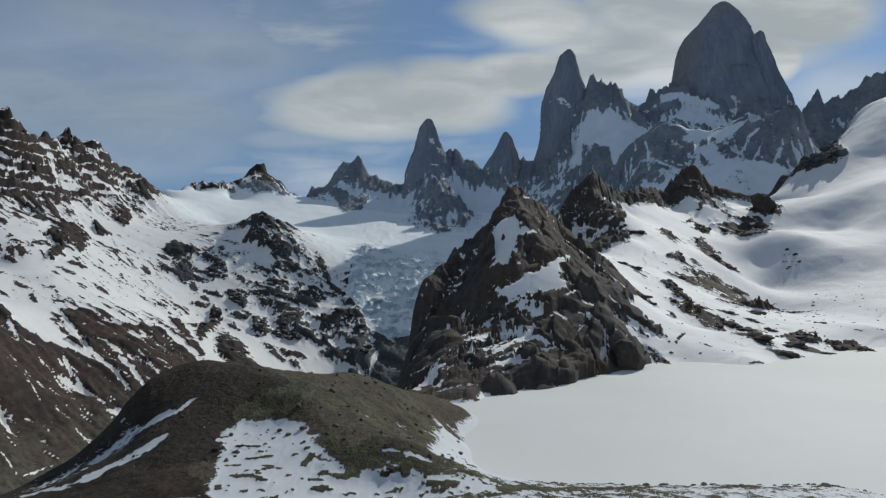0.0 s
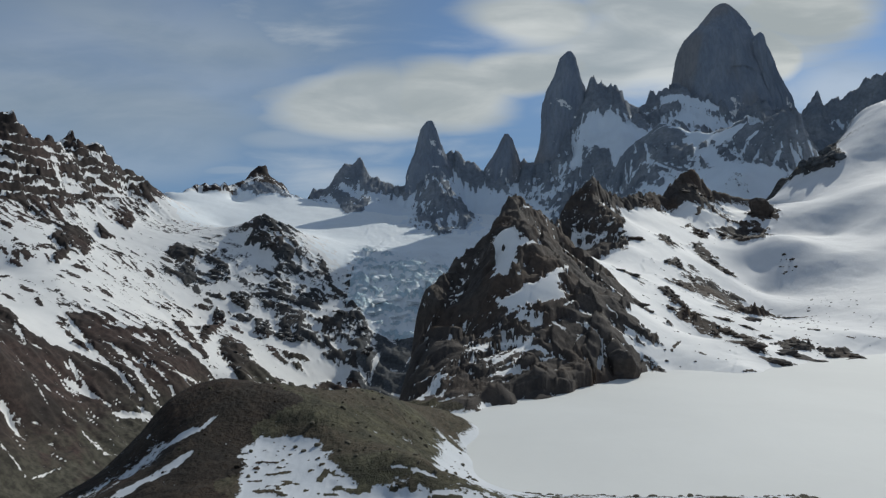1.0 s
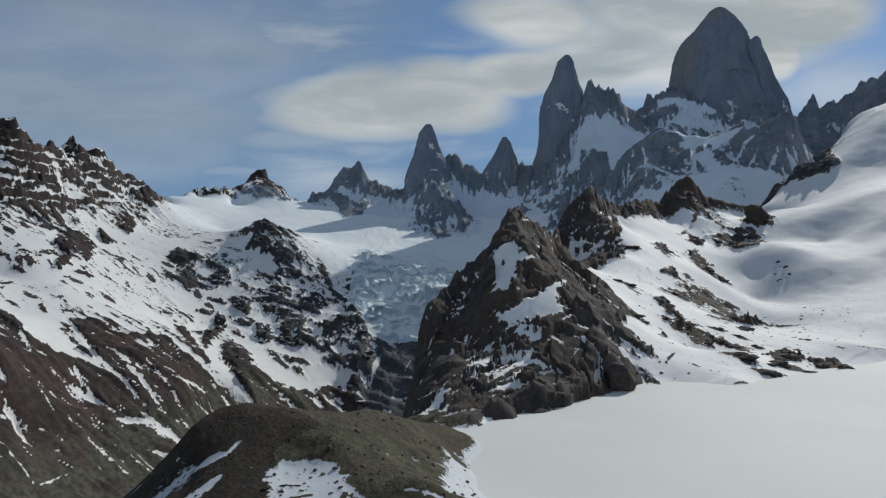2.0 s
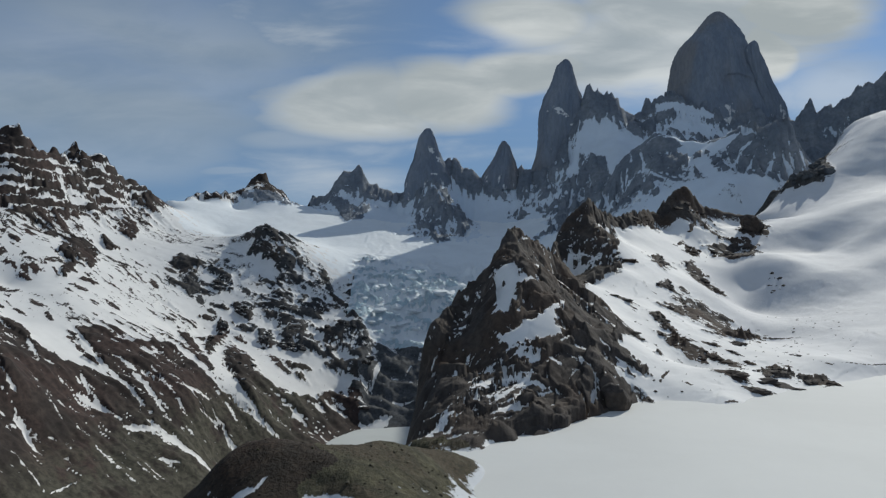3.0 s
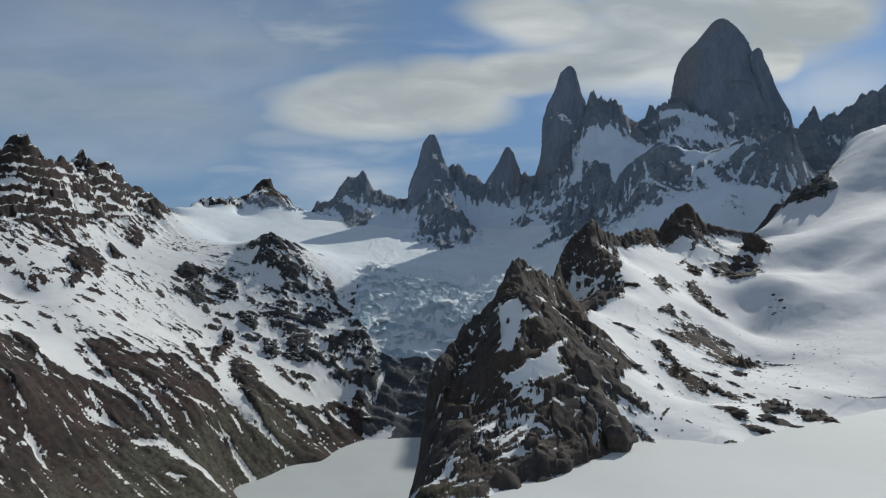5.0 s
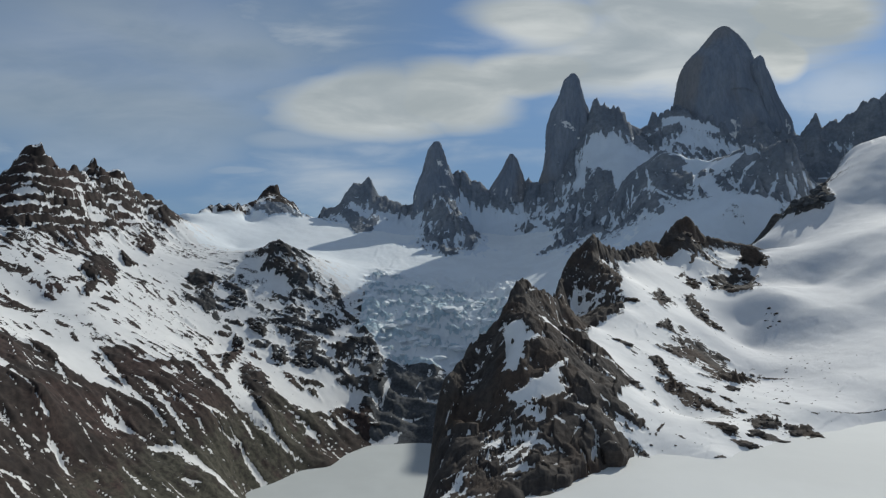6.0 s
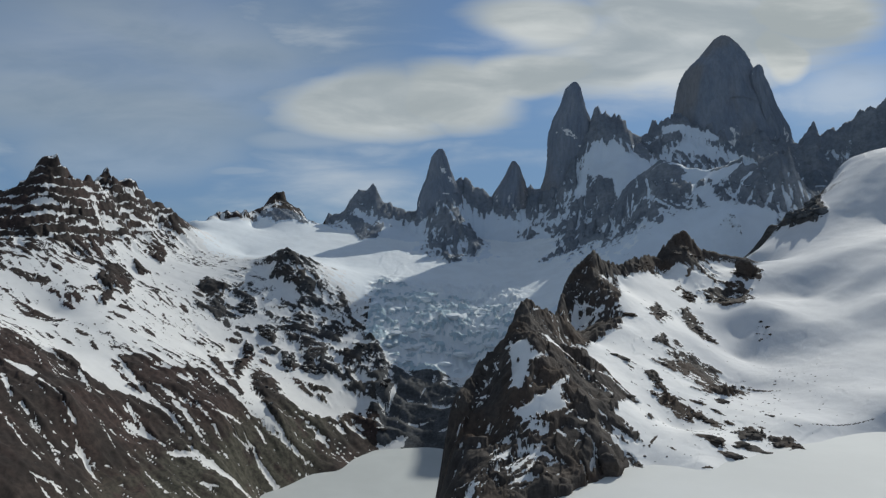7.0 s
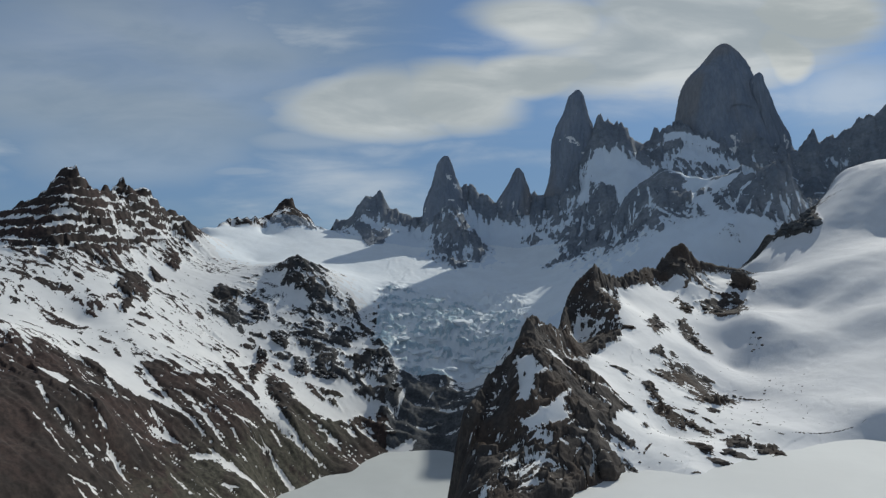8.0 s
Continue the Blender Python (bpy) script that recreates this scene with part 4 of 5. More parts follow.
def fields(plans, x, y, cover, coarse, z, amount, proud, seed, mixed=0.3, share=1.0, rag=0.11, turn=-12, soft=0.055, swell=0.0):
    """Outcrops or snowfields by their outline in plan, with ragged edges."""
    for n, plan in enumerate(plans):
        px, py = np.array(plan, float).T
        size = math.sqrt(abs(np.dot(px, np.roll(py, 1)) - np.dot(py, np.roll(px, 1))) / 2) + 0.5
        size = min(size, 90.0)
        grow = 0.3 * size
        at = np.nonzero((x > px.min() - grow) & (x < px.max() + grow) & (y > py.min() - grow) & (y < py.max() + grow))
        if not len(at[0]):
            continue
        sx, sy = x[at], y[at]
        d = off_line(sx, sy, [(a, b, 0) for a, b in zip([*px, px[0]], [*py, py[0]])], grow)
        d = np.where(inside(sx, sy, plan), -d, d)
        cell = 0.22 * size + 0.4
        d = d + rag * size * fbm(sx / cell + n, sy / cell, 5, seed, 0.66)
        w = 1 - ease(d - swell * size, -soft * size, soft * size)
        cover[at] = cover[at] * (1 - w) + w * (amount + mixed * fbm(*drawn(sx + 50 * n, sy, turn, cell * 0.7, cell * 0.28), 5, seed + 5, 0.72))
        coarse[at] = coarse[at] * (1 - w * share) + w * share * amount
        z[at] += w * proud * size


def inside(x, y, plan):
    hit = np.zeros(x.shape, bool)
    for (ax, ay), (bx, by) in zip(plan, plan[1:] + plan[:1]):
        if ay != by:
            hit ^= ((ay > y) != (by > y)) & (x < (bx - ax) * (y - ay) / (by - ay) + ax)
    return hit


def off_line(x, y, line, most):
    """Distance in plan from a broken line, no more than most."""
    out = np.full(x.shape, float(most))
    for (ax, ay, _), (bx, by, _) in zip(line, line[1:]):
        at = np.nonzero((x > min(ax, bx) - most) & (x < max(ax, bx) + most) & (y > min(ay, by) - most) & (y < max(ay, by) + most))
        if len(at[0]):
            ux, uy = bx - ax, by - ay
            k = np.clip(((x[at] - ax) * ux + (y[at] - ay) * uy) / (ux * ux + uy * uy + 1e-9), 0, 1)
            out[at] = np.minimum(out[at], np.hypot(x[at] - ax - k * ux, y[at] - ay - k * uy))
    return out


BENCH_PLAN = [(-640, 800), (-560, 640), (-470, 560), (-380, 690), (-330, 780), (-250, 860), (-300, 1000), (-420, 1000), (-480, 1080), (-560, 1100), (-580, 960)]
FLANK_FLECKS = scattered(FLANK_WHITE[0], 150, 3.4, 0.35, -42)
SLOPE_FLECKS = scattered(SLOPE_BARE[0], 50, 7.0, 0.2, -18) + scattered(SLOPE_BARE[0], 90, 20.0, 0.07, -16)
MORAINE_SPECKS = scattered(MORAINE_WHITE[0], 75, 1.5, 0.28, 12)
BENCH_SPECKS = scattered(BENCH_PLAN, 100, 13.0, 0.36, -25)


def land(x, y):
    """Height, smooth height and snow cover of the land."""
    base, cover = HEIGHT(x, y), np.clip(COVER(x, y), -1, 1)
    z = base.copy()
    r = np.hypot(x - POLE[0], y - POLE[1])
    shift = 220 * ease(y, 620, 780) * (1 - ease(y, 950, 1040))
    left = ease(shift - x, 100, 260) * ease(r, 300, 420) * (0.1 + 0.9 * ease(base, -154, -138))
    ridge = ease(x, -60, 0) * ease(r, 215, 250) * (1 - ease(r, 720, 800)) * (1 - ease(x - 0.25 * y, 170, 220))
    far = ease(r, 1000, 1150) * (1 - left)
    near = 1 - ease(r, 225, 260)
    bench = ease(z, -20, 30)
    # drifts and bare streaks
    n = 1.5 * fbm(*drawn(x, y, -12, 90, 9), 4, 11, 0.65) * (1 - bench) + 1.6 * fbm(*drawn(x, y, -28, 26, 8), 5, 13, 0.7) * bench
    patch = left * (0.34 * n + 0.28 * fbm(*drawn(x, y, -22, 20, 11), 4, 17, 0.7) + 0.35 * fbm(*drawn(x, y, -20, 120, 60), 3, 19))
    fleck = bench * (1 - ease(base, 105, 135)) * ease(fbm(x / 140 + 3, y / 140, 2, 15), -0.35, 0.2) * (1 - ease(cover, 0.6, 0.85))
    patch = patch + left * fleck * 1.4 * (fbm(*drawn(x, y, -30, 17, 5.5), 4, 14, 0.6) - 0.10)
    patch = patch + ridge * (0.42 * fbm(*drawn(x, y, -40, 24, 6), 5, 21, 0.7) + 0.2 * fbm(x / 6, y / 6, 4, 23, 0.7))
    patch = patch + far * (0.26 * fbm(x / 50, y / 80, 5, 31, 0.6) + 0.12 * fbm(x / 10, y / 60, 3, 33))
    patch = patch + near * (0.28 * fbm(*drawn(x, y, 25, 9, 5), 5, 41, 0.7) + 0.25 * fbm(x / 2.5, y / 2.5, 4, 43, 0.7))
    cliff = left * ease(z, 128, 150) * ease(-x, 560, 590)
    step = (base + 4 * fbm(x / 90, y / 90, 3, 51) - 0.12 * x) / 17.5
    part_up = step - np.floor(step)
    patch = patch + cliff * (2.1 * (1 - ease(part_up, 0.30, 0.42)) * ease(fbm(x / 40, y / 40, 4, 53, 0.7), -0.6, 0.1) - 0.2)
    coarse = cover + left * 0.35 * fbm(*drawn(x, y, -20, 120, 60), 3, 19)
    cover = cover + patch * (1 - ease(cover, 0.75, 0.95))
    on = (x, y, cover, coarse, z)
    fields(CLIFF_BARE, *on, -0.46, 0.0, 123, 0.35, 0.8)
    cover += cliff * 1.5 * (1 - ease(part_up, 0.26, 0.40)) * ease(fbm(x / 34, y / 34, 4, 53, 0.7), -0.28, 0.20)
    streaks(CLIFF_LEDGES, *on, 0.7, 0.0, 125)
    streaks(CLIFF_LEDGES_LOW, *on, 0.7, 0.0, 126)
    fields(CLIFF_FOOT_CRAGS, *on, -0.34, 0.04, 101, 0.8, 0.6, 0.16, -28)
    streaks(CLIFF_FOOT_BLOCKS, *on, -0.42, 0.04, 102, 0.7, 0.4)
    lay(BENCH_FLECKS, *on, -0.30, 0.05, 127, 0.7, 0.3)
    lay(BENCH_SPECKS, *on, -0.42, 0.05, 130, 0.6, 0.2)
    fields(SPUR_CRAGS, *on, -0.14, 0.04, 103, 1.0, 0.6, 0.18, -35, 0.12)
    fields(SPUR_CRAGS_LOW, *on, -0.45, 0.04, 104, 0.5, 0.5, 0.14, -30, 0.10)
    streaks(SPUR_BLOCKS, *on, -0.5, 0.06, 106, 0.5, 0.5)
    fields(SLOPE_BARE, *on, -0.62, 0.0, 105, 0.42, 0.8, 0.05, -12)
    fields(SLOPE_WEDGE, *on, 0.7, 0.0, 107)
    fields(SPUR_WHITE, *on, 0.5, 0.0, 133, 0.7, 1.0, 0.12, -30, 0.1)
    lay(SLOPE_FLECKS, *on, 0.40, 0.0, 132, 0.5, 0.3)
    for n, rows in enumerate((SLOPE_STREAKS, SLOPE_STREAKS_MID, SLOPE_STREAKS_LOW)):
        streaks(rows, *on, 0.55, 0.0, 108 + n, 0.4)
    lay(FAR_ROCK, *on, -0.40, 0.10, 109)
    fields(WALL_BARE, *on, -0.55, 0.0, 111, 0.3, 0.8)
    fields(WALL_WHITE, *on, 0.85, 0.0, 112, 0.2)
    fields(NEEDLE_FEET, *on, -0.45, 0.05, 114, 0.4)
    cover += 1.3 * (1 - ease(off_line(x, y, RIDGE_S, 40), 4, 17)) * (1 - ease(x, 545, 575))
    streaks(CLIFF_STREAKS, *on, 0.6, 0.0, 142, 0.4)
    streaks(WALL_STREAKS, *on, 0.7, 0.0, 116, 0.2)
    streaks(NEEDLE_STREAKS, *on, 0.6, 0.0, 118, 0.2)
    fields(FLANK_WHITE, *on, 0.8, 0.0, 113, 0.25, 0.8, 0.05)
    fields(FLANK_CRAGS, *on, -0.5, 0.07, 115, 0.9, 0.5, 0.24, -45, 0.15)
    fields(FLANK_OUTCROPS, *on, -0.5, 0.045, 117, 0.9, 0.42, 0.26, -45, 0.18)
    streaks(FLANK_STONES, *on, -0.55, 0.10, 119, 0.5, 0.1)
    streaks(FLANK_STONES_LOW, *on, -0.55, 0.10, 120, 0.5, 0.1)
    lay(FLANK_FLECKS, *on, -0.45, 0.10, 139, 0.7, 0.1)
    fields(DOME_CRAG, *on, -0.6, 0.10, 138, 0.6, 0.8, 0.2, -45, 0.12)
    fields(RIDGE_BARE, *on, -0.62, 0.0, 121, 0.45, 1.0, 0.06, -40)
    fields(RIDGE_LINK, *on, -0.6, 0.0, 129, 0.5, 1.0, 0.12, -40, 0.1)
    lay(RIDGE_FLECKS, *on, 0.45, 0.0, 131)
    fields(RIDGE_FIELDS, *on, 0.85, 0.0, 122, 0.25, 1.0, 0.13, 20, 0.08, 0.04)
    streaks(RIDGE_STREAKS, *on, 0.65, 0.0, 124, 0.35)
    streaks(RIDGE_STREAKS_MORE, *on, 0.6, 0.0, 123, 0.4)
    streaks(RIDGE_STREAKS_LOW, *on, 0.65, 0.0, 128, 0.35)
    streaks(TOE_STREAKS, *on, 0.6, 0.0, 143, 0.5)
    streaks(RIDGE_STREAKS_FOOT, *on, 0.6, 0.0, 141, 0.4)
    fields(MORAINE_BARE, *on, -0.55, 0.0, 134, 0.3, 1.0, 0.05)
    fields(MORAINE_WHITE, *on, 0.6, 0.0, 135, 0.35, 1.0, 0.05)
    streaks(MORAINE_STREAKS, *on, 0.6, 0.0, 136, 0.35)
    lay(MORAINE_SPECKS, *on, -0.45, 0.05, 144, 0.6)
    streaks(MORAINE_FLECKS, *on, -0.45, 0.05, 137, 0.5)
    rugged = 0.06 + 0.94 * ease(-coarse, -0.45, 0.10)
    top = 1 - ease(off_line(x, y, MID_CREST, 40), 3, 30)
    z = z + broken(x, y, ridge * rugged * top, [(6, 3.5, -50, 0.9, 171), (2.6, 1.8, -40, 0.5, 172)]) * (1 + 0.9 * ease(y, 400, 480)) - 0.8 * ridge * rugged * top
    ridge = ridge * (1 - 0.72 * top) * (1 - 0.35 * ease(y, 400, 480))
    far = far * (0.12 + 0.88 * np.maximum(ease(off_line(x, y, RIDGE_S, 90), 10, 85), ease(x, 520, 560)))
    sharp = left * (1 - 0.5 * cliff) * (1 - 0.65 * (1 - ease(off_line(x, y, LEFT_CREST, 90), 15, 85)))
    # broken rock: spurs, gullies down the fall line, ledges
    z = z + sharp * rugged * ((8.0 - 5.5 * bench + 0.4 * cliff) * np.clip(r / 900 - 0.1, 0.25, 1) * (crags(x / 60, y / 60, 4, 61, 0.5) - 0.1) + (3.2 - 1.0 * bench) * np.clip(r / 900 - 0.15, 0.2, 1) * crags(*drawn(x, y, -12, 120, 18), 2, 67, 0.4))
    z = z + ridge * rugged * (3.5 * fbm(x / 42, y / 42, 3, 71, 0.42) + 1.6 * (crags(*drawn(x, y, 42, 60, 15), 3, 73, 0.45) - 0.3) + 2.0 * ease(base, 30, 65) * (crags(*drawn(x, y, -55, 30, 11), 3, 77, 0.5) - 0.6))
    z = z + far * rugged * (7.0 * (crags(x / 40, y / 90, 5, 81) - 0.1) + 3.0 * crags(x / 13, y / 50, 3, 83))
    z = z + near * (0.12 + 0.6 * rugged) * (0.6 * crags(x / 9, y / 9, 5, 91) + 0.18 * crags(x / 1.4, y / 1.4, 3, 93))
    z = z + cliff * 15.0 * (ease(part_up, 0.38, 1.0) - part_up)
    z = z + broken(x, y, ridge * rugged, [(34, 15, 40, 2.4, 140), (14, 7, 30, 1.2, 141), (5, 3.2, 45, 0.5, 142)])
    z = z + broken(x, y, ridge * rugged * ease(base, 35, 70), [(15, 10, -55, 2.0, 143), (7, 5, -50, 0.8, 144)]) - 2.5 * ridge * rugged * ease(base, 35, 70)
    z = z + broken(x, y, left * rugged * (0.42 * bench + 0.05), [(40, 18, -25, 6.0, 145), (16, 9, -25, 3.4, 146)])
    z = z + broken(x, y, cliff, [(44, 26, 20, 0.9, 147), (16, 10, 0, 0.5, 148)])
    z = z + broken(x, y, far * rugged, [(26, 60, 0, 7.0, 149), (12, 26, 0, 4.0, 150)])
    falls = ease(y, 945, 985) * (1 - ease(y, 1120, 1260)) * ease(x, -175, -130) * (1 - ease(x, 90, 140))
    z = z + falls * (9 * crags(*drawn(x, y, 12, 75, 24), 3, 95) + 6 * crags(x / 24, y / 26, 3, 97)) + broken(x, y, falls, [(46, 24, 12, 4.5, 151), (18, 12, 10, 1.6, 152)])
    drift = ease(x - 0.1 * y, 160, 240)
    z = z + (1 - near) * (0.6 * fbm(x / 40, y / 40, 3, 99) + 3.0 * drift * fbm(*drawn(x, y, 30, 300, 75), 2, 98))
    for (ax, ay), (bx, by), high, wide in BANKS:
        far_off = math.hypot(bx - ax, by - ay)
        ux, uy = (bx - ax) / far_off, (by - ay) / far_off
        along, side = (x - ax) * ux + (y - ay) * uy, (y - ay) * ux - (x - ax) * uy
        side = side + 0.25 * wide * fbm(x / 90, y / 90, 2, 160)
        z = z + high * np.exp(-(np.where(side > 0, 0.45, 1.0) * side / wide) ** 2) * ease(along, -60, 30) * (1 - ease(along, far_off, far_off + 150))
    return z, base, cover


# long wind-packed banks of snow: two ends, height, half width
BANKS = [((251, 523), (421, 575), 8.0, 26), ((247, 476), (367, 489), 8.0, 24), ((187, 290), (244, 307), 3.5, 9), ((305, 605), (414, 619), 6.0, 24)]


def settle(x, y, z, base, cover):
    """Snow slides off what is steeper than its surroundings and fills the hollows."""
    r = np.hypot(x - POLE[0], y - POLE[1])

    def steep(h):
        gr = np.gradient(h, axis=0) / np.maximum(np.gradient(r, axis=0), 1e-3)
        ga = np.gradient(h, axis=1) / np.maximum(np.hypot(np.gradient(x, axis=1), np.gradient(y, axis=1)), 1e-3)
        return np.sqrt(gr * gr + ga * ga)

    def mean(h, k, axis):
        h = np.moveaxis(h, axis, 0)
        pad = np.concatenate([h[:1]] * k + [h] + [h[-1:]] * k)
        c = np.cumsum(np.concatenate([np.zeros_like(pad[:1]), pad]), axis=0)
        return np.moveaxis((c[2 * k + 1:] - c[:-2 * k - 1]) / (2 * k + 1), 0, axis)
    hollow = mean(mean(z, 7, 0), 9, 1) - z
    small = mean(mean(z, 2, 0), 3, 1) - z
    size = 0.0035 * r
    slip = np.clip(steep(z) - steep(base), -0.7, 1.0)
    gain = 0.45 * np.clip(hollow / size, -1, 1) + 0.20 * np.clip(3 * small / size, -1, 1) - 0.32 * slip
    return cover + gain * (1 - ease(cover, 0.7, 0.95)) * (0.55 + 0.45 * ease(cover, -0.9, -0.3)) * ease(r, 110, 150)


def filled(name, verts, quads, material, cover=None, smooth=True):
    mesh = bpy.data.meshes.new(name)
    quads = np.asarray(quads, np.int32)
    mesh.vertices.add(len(verts))
    mesh.vertices.foreach_set("co", np.asarray(verts, np.float32).ravel())
    mesh.loops.add(quads.size)
    mesh.loops.foreach_set("vertex_index", quads.ravel())
    mesh.polygons.add(len(quads))
    mesh.polygons.foreach_set("loop_start", np.arange(0, quads.size, 4, dtype=np.int32))
    mesh.polygons.foreach_set("use_smooth", np.full(len(quads), smooth))
    mesh.update(calc_edges=True)
    if cover is not None:
        mesh.attributes.new("cover", "FLOAT", "POINT").data.foreach_set("value", np.asarray(cover, np.float32))
    mesh.materials.append(material)
    return new(name, mesh)


RIDGE_PLAN = [(-60, 176), (0, 172), (8, 158), (45, 158), (205, 262), (215, 330), (215, 450), (290, 560), (360, 650), (340, 700), (180, 700), (60, 540), (-40, 400)]
LEFT_PLAN = [(-1300, 200), (-220, 330), (-150, 560), (-70, 800), (-85, 900), (-130, 970), (-170, 1000), (-330, 1130), (-470, 1180), (-590, 1290), (-650, 1400), (-1300, 1400)]
ICE_PLAN = [(-130, 970), (-170, 1000), (-330, 1130), (-470, 1180), (-590, 1290), (-600, 1340), (-548, 1440), (-500, 1458), (-470, 1530), (-370, 1565), (-330, 1580), (-190, 1510), (-60, 1500), (-30, 1490), (-18, 1415), (12, 1415), (22, 1490), (60, 1590), (230, 1480), (300, 1370), (350, 1240), (370, 1120), (120, 1000), (-10, 940), (-100, 940)]

CLIFF_PLAN = [(-105, 790), (-30, 690), (100, 690), (130, 1000), (-10, 950), (-120, 960)]


def largest(mask):
    """The largest connected piece of a mask over the grid."""
    at = np.nonzero(mask)
    lo, hi = (at[0].min(), at[1].min()), (at[0].max() + 1, at[1].max() + 1)
    part = mask[lo[0]:hi[0], lo[1]:hi[1]]
    label = np.where(part, np.arange(1, part.size + 1).reshape(part.shape), 0)
    for _ in range(4000):
        wide = np.pad(label, 1)
        new_label = np.where(part, np.max([label, wide[:-2, 1:-1], wide[2:, 1:-1], wide[1:-1, :-2], wide[1:-1, 2:]], axis=0), 0)
        if (new_label == label).all():
            break
        label = new_label
    best = np.argmax(np.bincount(label[part]))
    out = np.zeros(mask.shape, bool)
    out[lo[0]:hi[0], lo[1]:hi[1]] = label == best
    return out


def build_land():
    fine = np.radians(np.arange(-47, 47.01, 0.09))
    rest = np.radians(np.arange(50, 311, 3.0))
    turn = np.r_[fine, rest]
    steps = [0.05, 4.0]
    while steps[-1] < 4600:
        r = steps[-1]
        steps.append(r * (1.10 if r < 100 else 1.0045 if r < 240 else 1.0028 if r < 450 else 1.0033 if r < 1050 else 1.002 if r < 1350 else 1.0036 if r < 2250 else 1.05))
    r = np.array(steps)
    x = POLE[0] + r[:, None] * np.sin(turn)[None]
    y = POLE[1] + r[:, None] * np.cos(turn)[None]
    z, base, cover = land(x, y)
    cover = settle(x, y, z, base, cover)
    rows, cols = x.shape
    index = np.arange(rows * cols).reshape(rows, cols)
    nxt = np.roll(index, -1, axis=1)
    quads = np.stack([index[:-1], nxt[:-1], nxt[1:], index[1:]], -1).reshape(-1, 4)
    verts = np.stack([x, y, z], -1).reshape(-1, 3)
    cover = cover.ravel()
    mid = verts[quads].mean(1)
    mx, my = mid[:, 0], mid[:, 1]
    ahead = np.abs(np.arctan2(mx - POLE[0], my - POLE[1])) < radians(47)
    which = np.zeros(len(quads), int)
    which[ahead & (my > 900)] = 5
    which[ahead & (my > 900) & (mx < -340)] = 7
    which[ahead & (my <= np.where(mx < 540 + 25 * fbm(mx / 40, my / 40, 3, 6), 905, 1000)) & (mx > 60) & (my > 230)] = 4
    which[ahead & inside(mx, my, LEFT_PLAN)] = 2
    which[(which == 2) & (mx + 20 * fbm(mx / 40, my / 40, 3, 8) > -430) & (my > 865 - 0.25 * (mx + 180))] = 10
    which[ahead & inside(mx + 16 * fbm(mx / 25, my / 25, 3, 7), my, CLIFF_PLAN)] = 9
    which[ahead & inside(mx, my, ICE_PLAN)] = 3
    bare = (which == 3) & (cover[quads].mean(1) < 0.5) & ~((mx > -150) & (mx < 110) & (my < 1200))
    which[bare & (my > 1300)] = 5
    which[bare & (my <= 1300)] = 10
    which[bare & (mx > 150)] = 5
    which[(which == 10) & ~largest(which.reshape(rows - 1, cols) == 10).ravel()] = 2
    which[ahead & inside(mx, my, RIDGE_PLAN)] = 1
    which[ahead & (my < 178) & (mx > -95) & (my > 55) & (mx < 70) & (which == 0)] = 6
    made = {}
    which[(which == 6) & (mx < -26 + 3 * np.sin(my * 0.4))] = 8
    kinds = [("ground", SLOPE_ROCK, "bare stony valley ground with scattered old snow", "ground", "structure"),
             ("rock_ridge", DARK_ROCK, "dark rocky ridge with snow patches above a frozen lake", "ridge", ""),
             ("mountain", SLOPE_ROCK, "layered brown mountain with snow streaks running down its slope", "mountain", ""),
             ("glacier", ICE, "white hanging glacier with a blue broken icefall", "glacier", ""),
             ("snowfield", SNOWY, "smooth wind-drifted snowfield rising to a rounded dome", "snowfield", ""),
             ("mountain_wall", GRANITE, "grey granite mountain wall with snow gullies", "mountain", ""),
             ("moraine", GRAVEL, "olive brown gravel moraine hill with melting snow", "moraine", ""),
             ("rock_crag", SLOPE_ROCK, "small reddish brown rock crag on a snow saddle", "crag", ""),
             ("moraine_knoll", BROWN_GRAVEL, "dark brown stony knoll crossed by a streak of old snow", "moraine", ""),
             ("rock_cliff", GREY_ROCK, "dark blue-grey shaded cliff under the hanging icefall", "cliff", ""),
             ("rock_spur", SPUR_GREY, "dark grey craggy spur dusted with snow beside the glacier", "spur", "")]
    for n, (name, material, label, category, kind) in enumerate(kinds):
        some = quads[which == n]
        used, flat = np.unique(some, return_inverse=True)
        ob = filled(name, verts[used], flat.reshape(-1, 4), material, cover[used])
        made[name] = tagged(ob, label, category, "", kind)
    return made


LAND = build_land()


def sheet(name, plan, z, material, label, category):
    bm = bmesh.new()
    bm.faces.new([bm.verts.new((x, y, z)) for x, y in plan])
    mesh = bpy.data.meshes.new(name)
    bm.to_mesh(mesh)
    bm.free()
    mesh.attributes.new("cover", "FLOAT", "POINT").data.foreach_set("value", [1.0] * len(plan))
    mesh.materials.append(material)
    return tagged(new(name, mesh), label, category, "", "structure")


sheet("lake", [(-2, 100), (60, 90), (450, 90), (450, 300), (200, 300), (60, 240), (0, 175)], 1.2, LAKE, "frozen lake covered with smooth grey-white snow", "lake")
sheet("lake_lower", [(-260, 420), (0, 420), (10, 900), (-100, 900), (-260, 700)], -152.0, WET_ICE, "small frozen lake at the foot of dark cliffs", "lake")


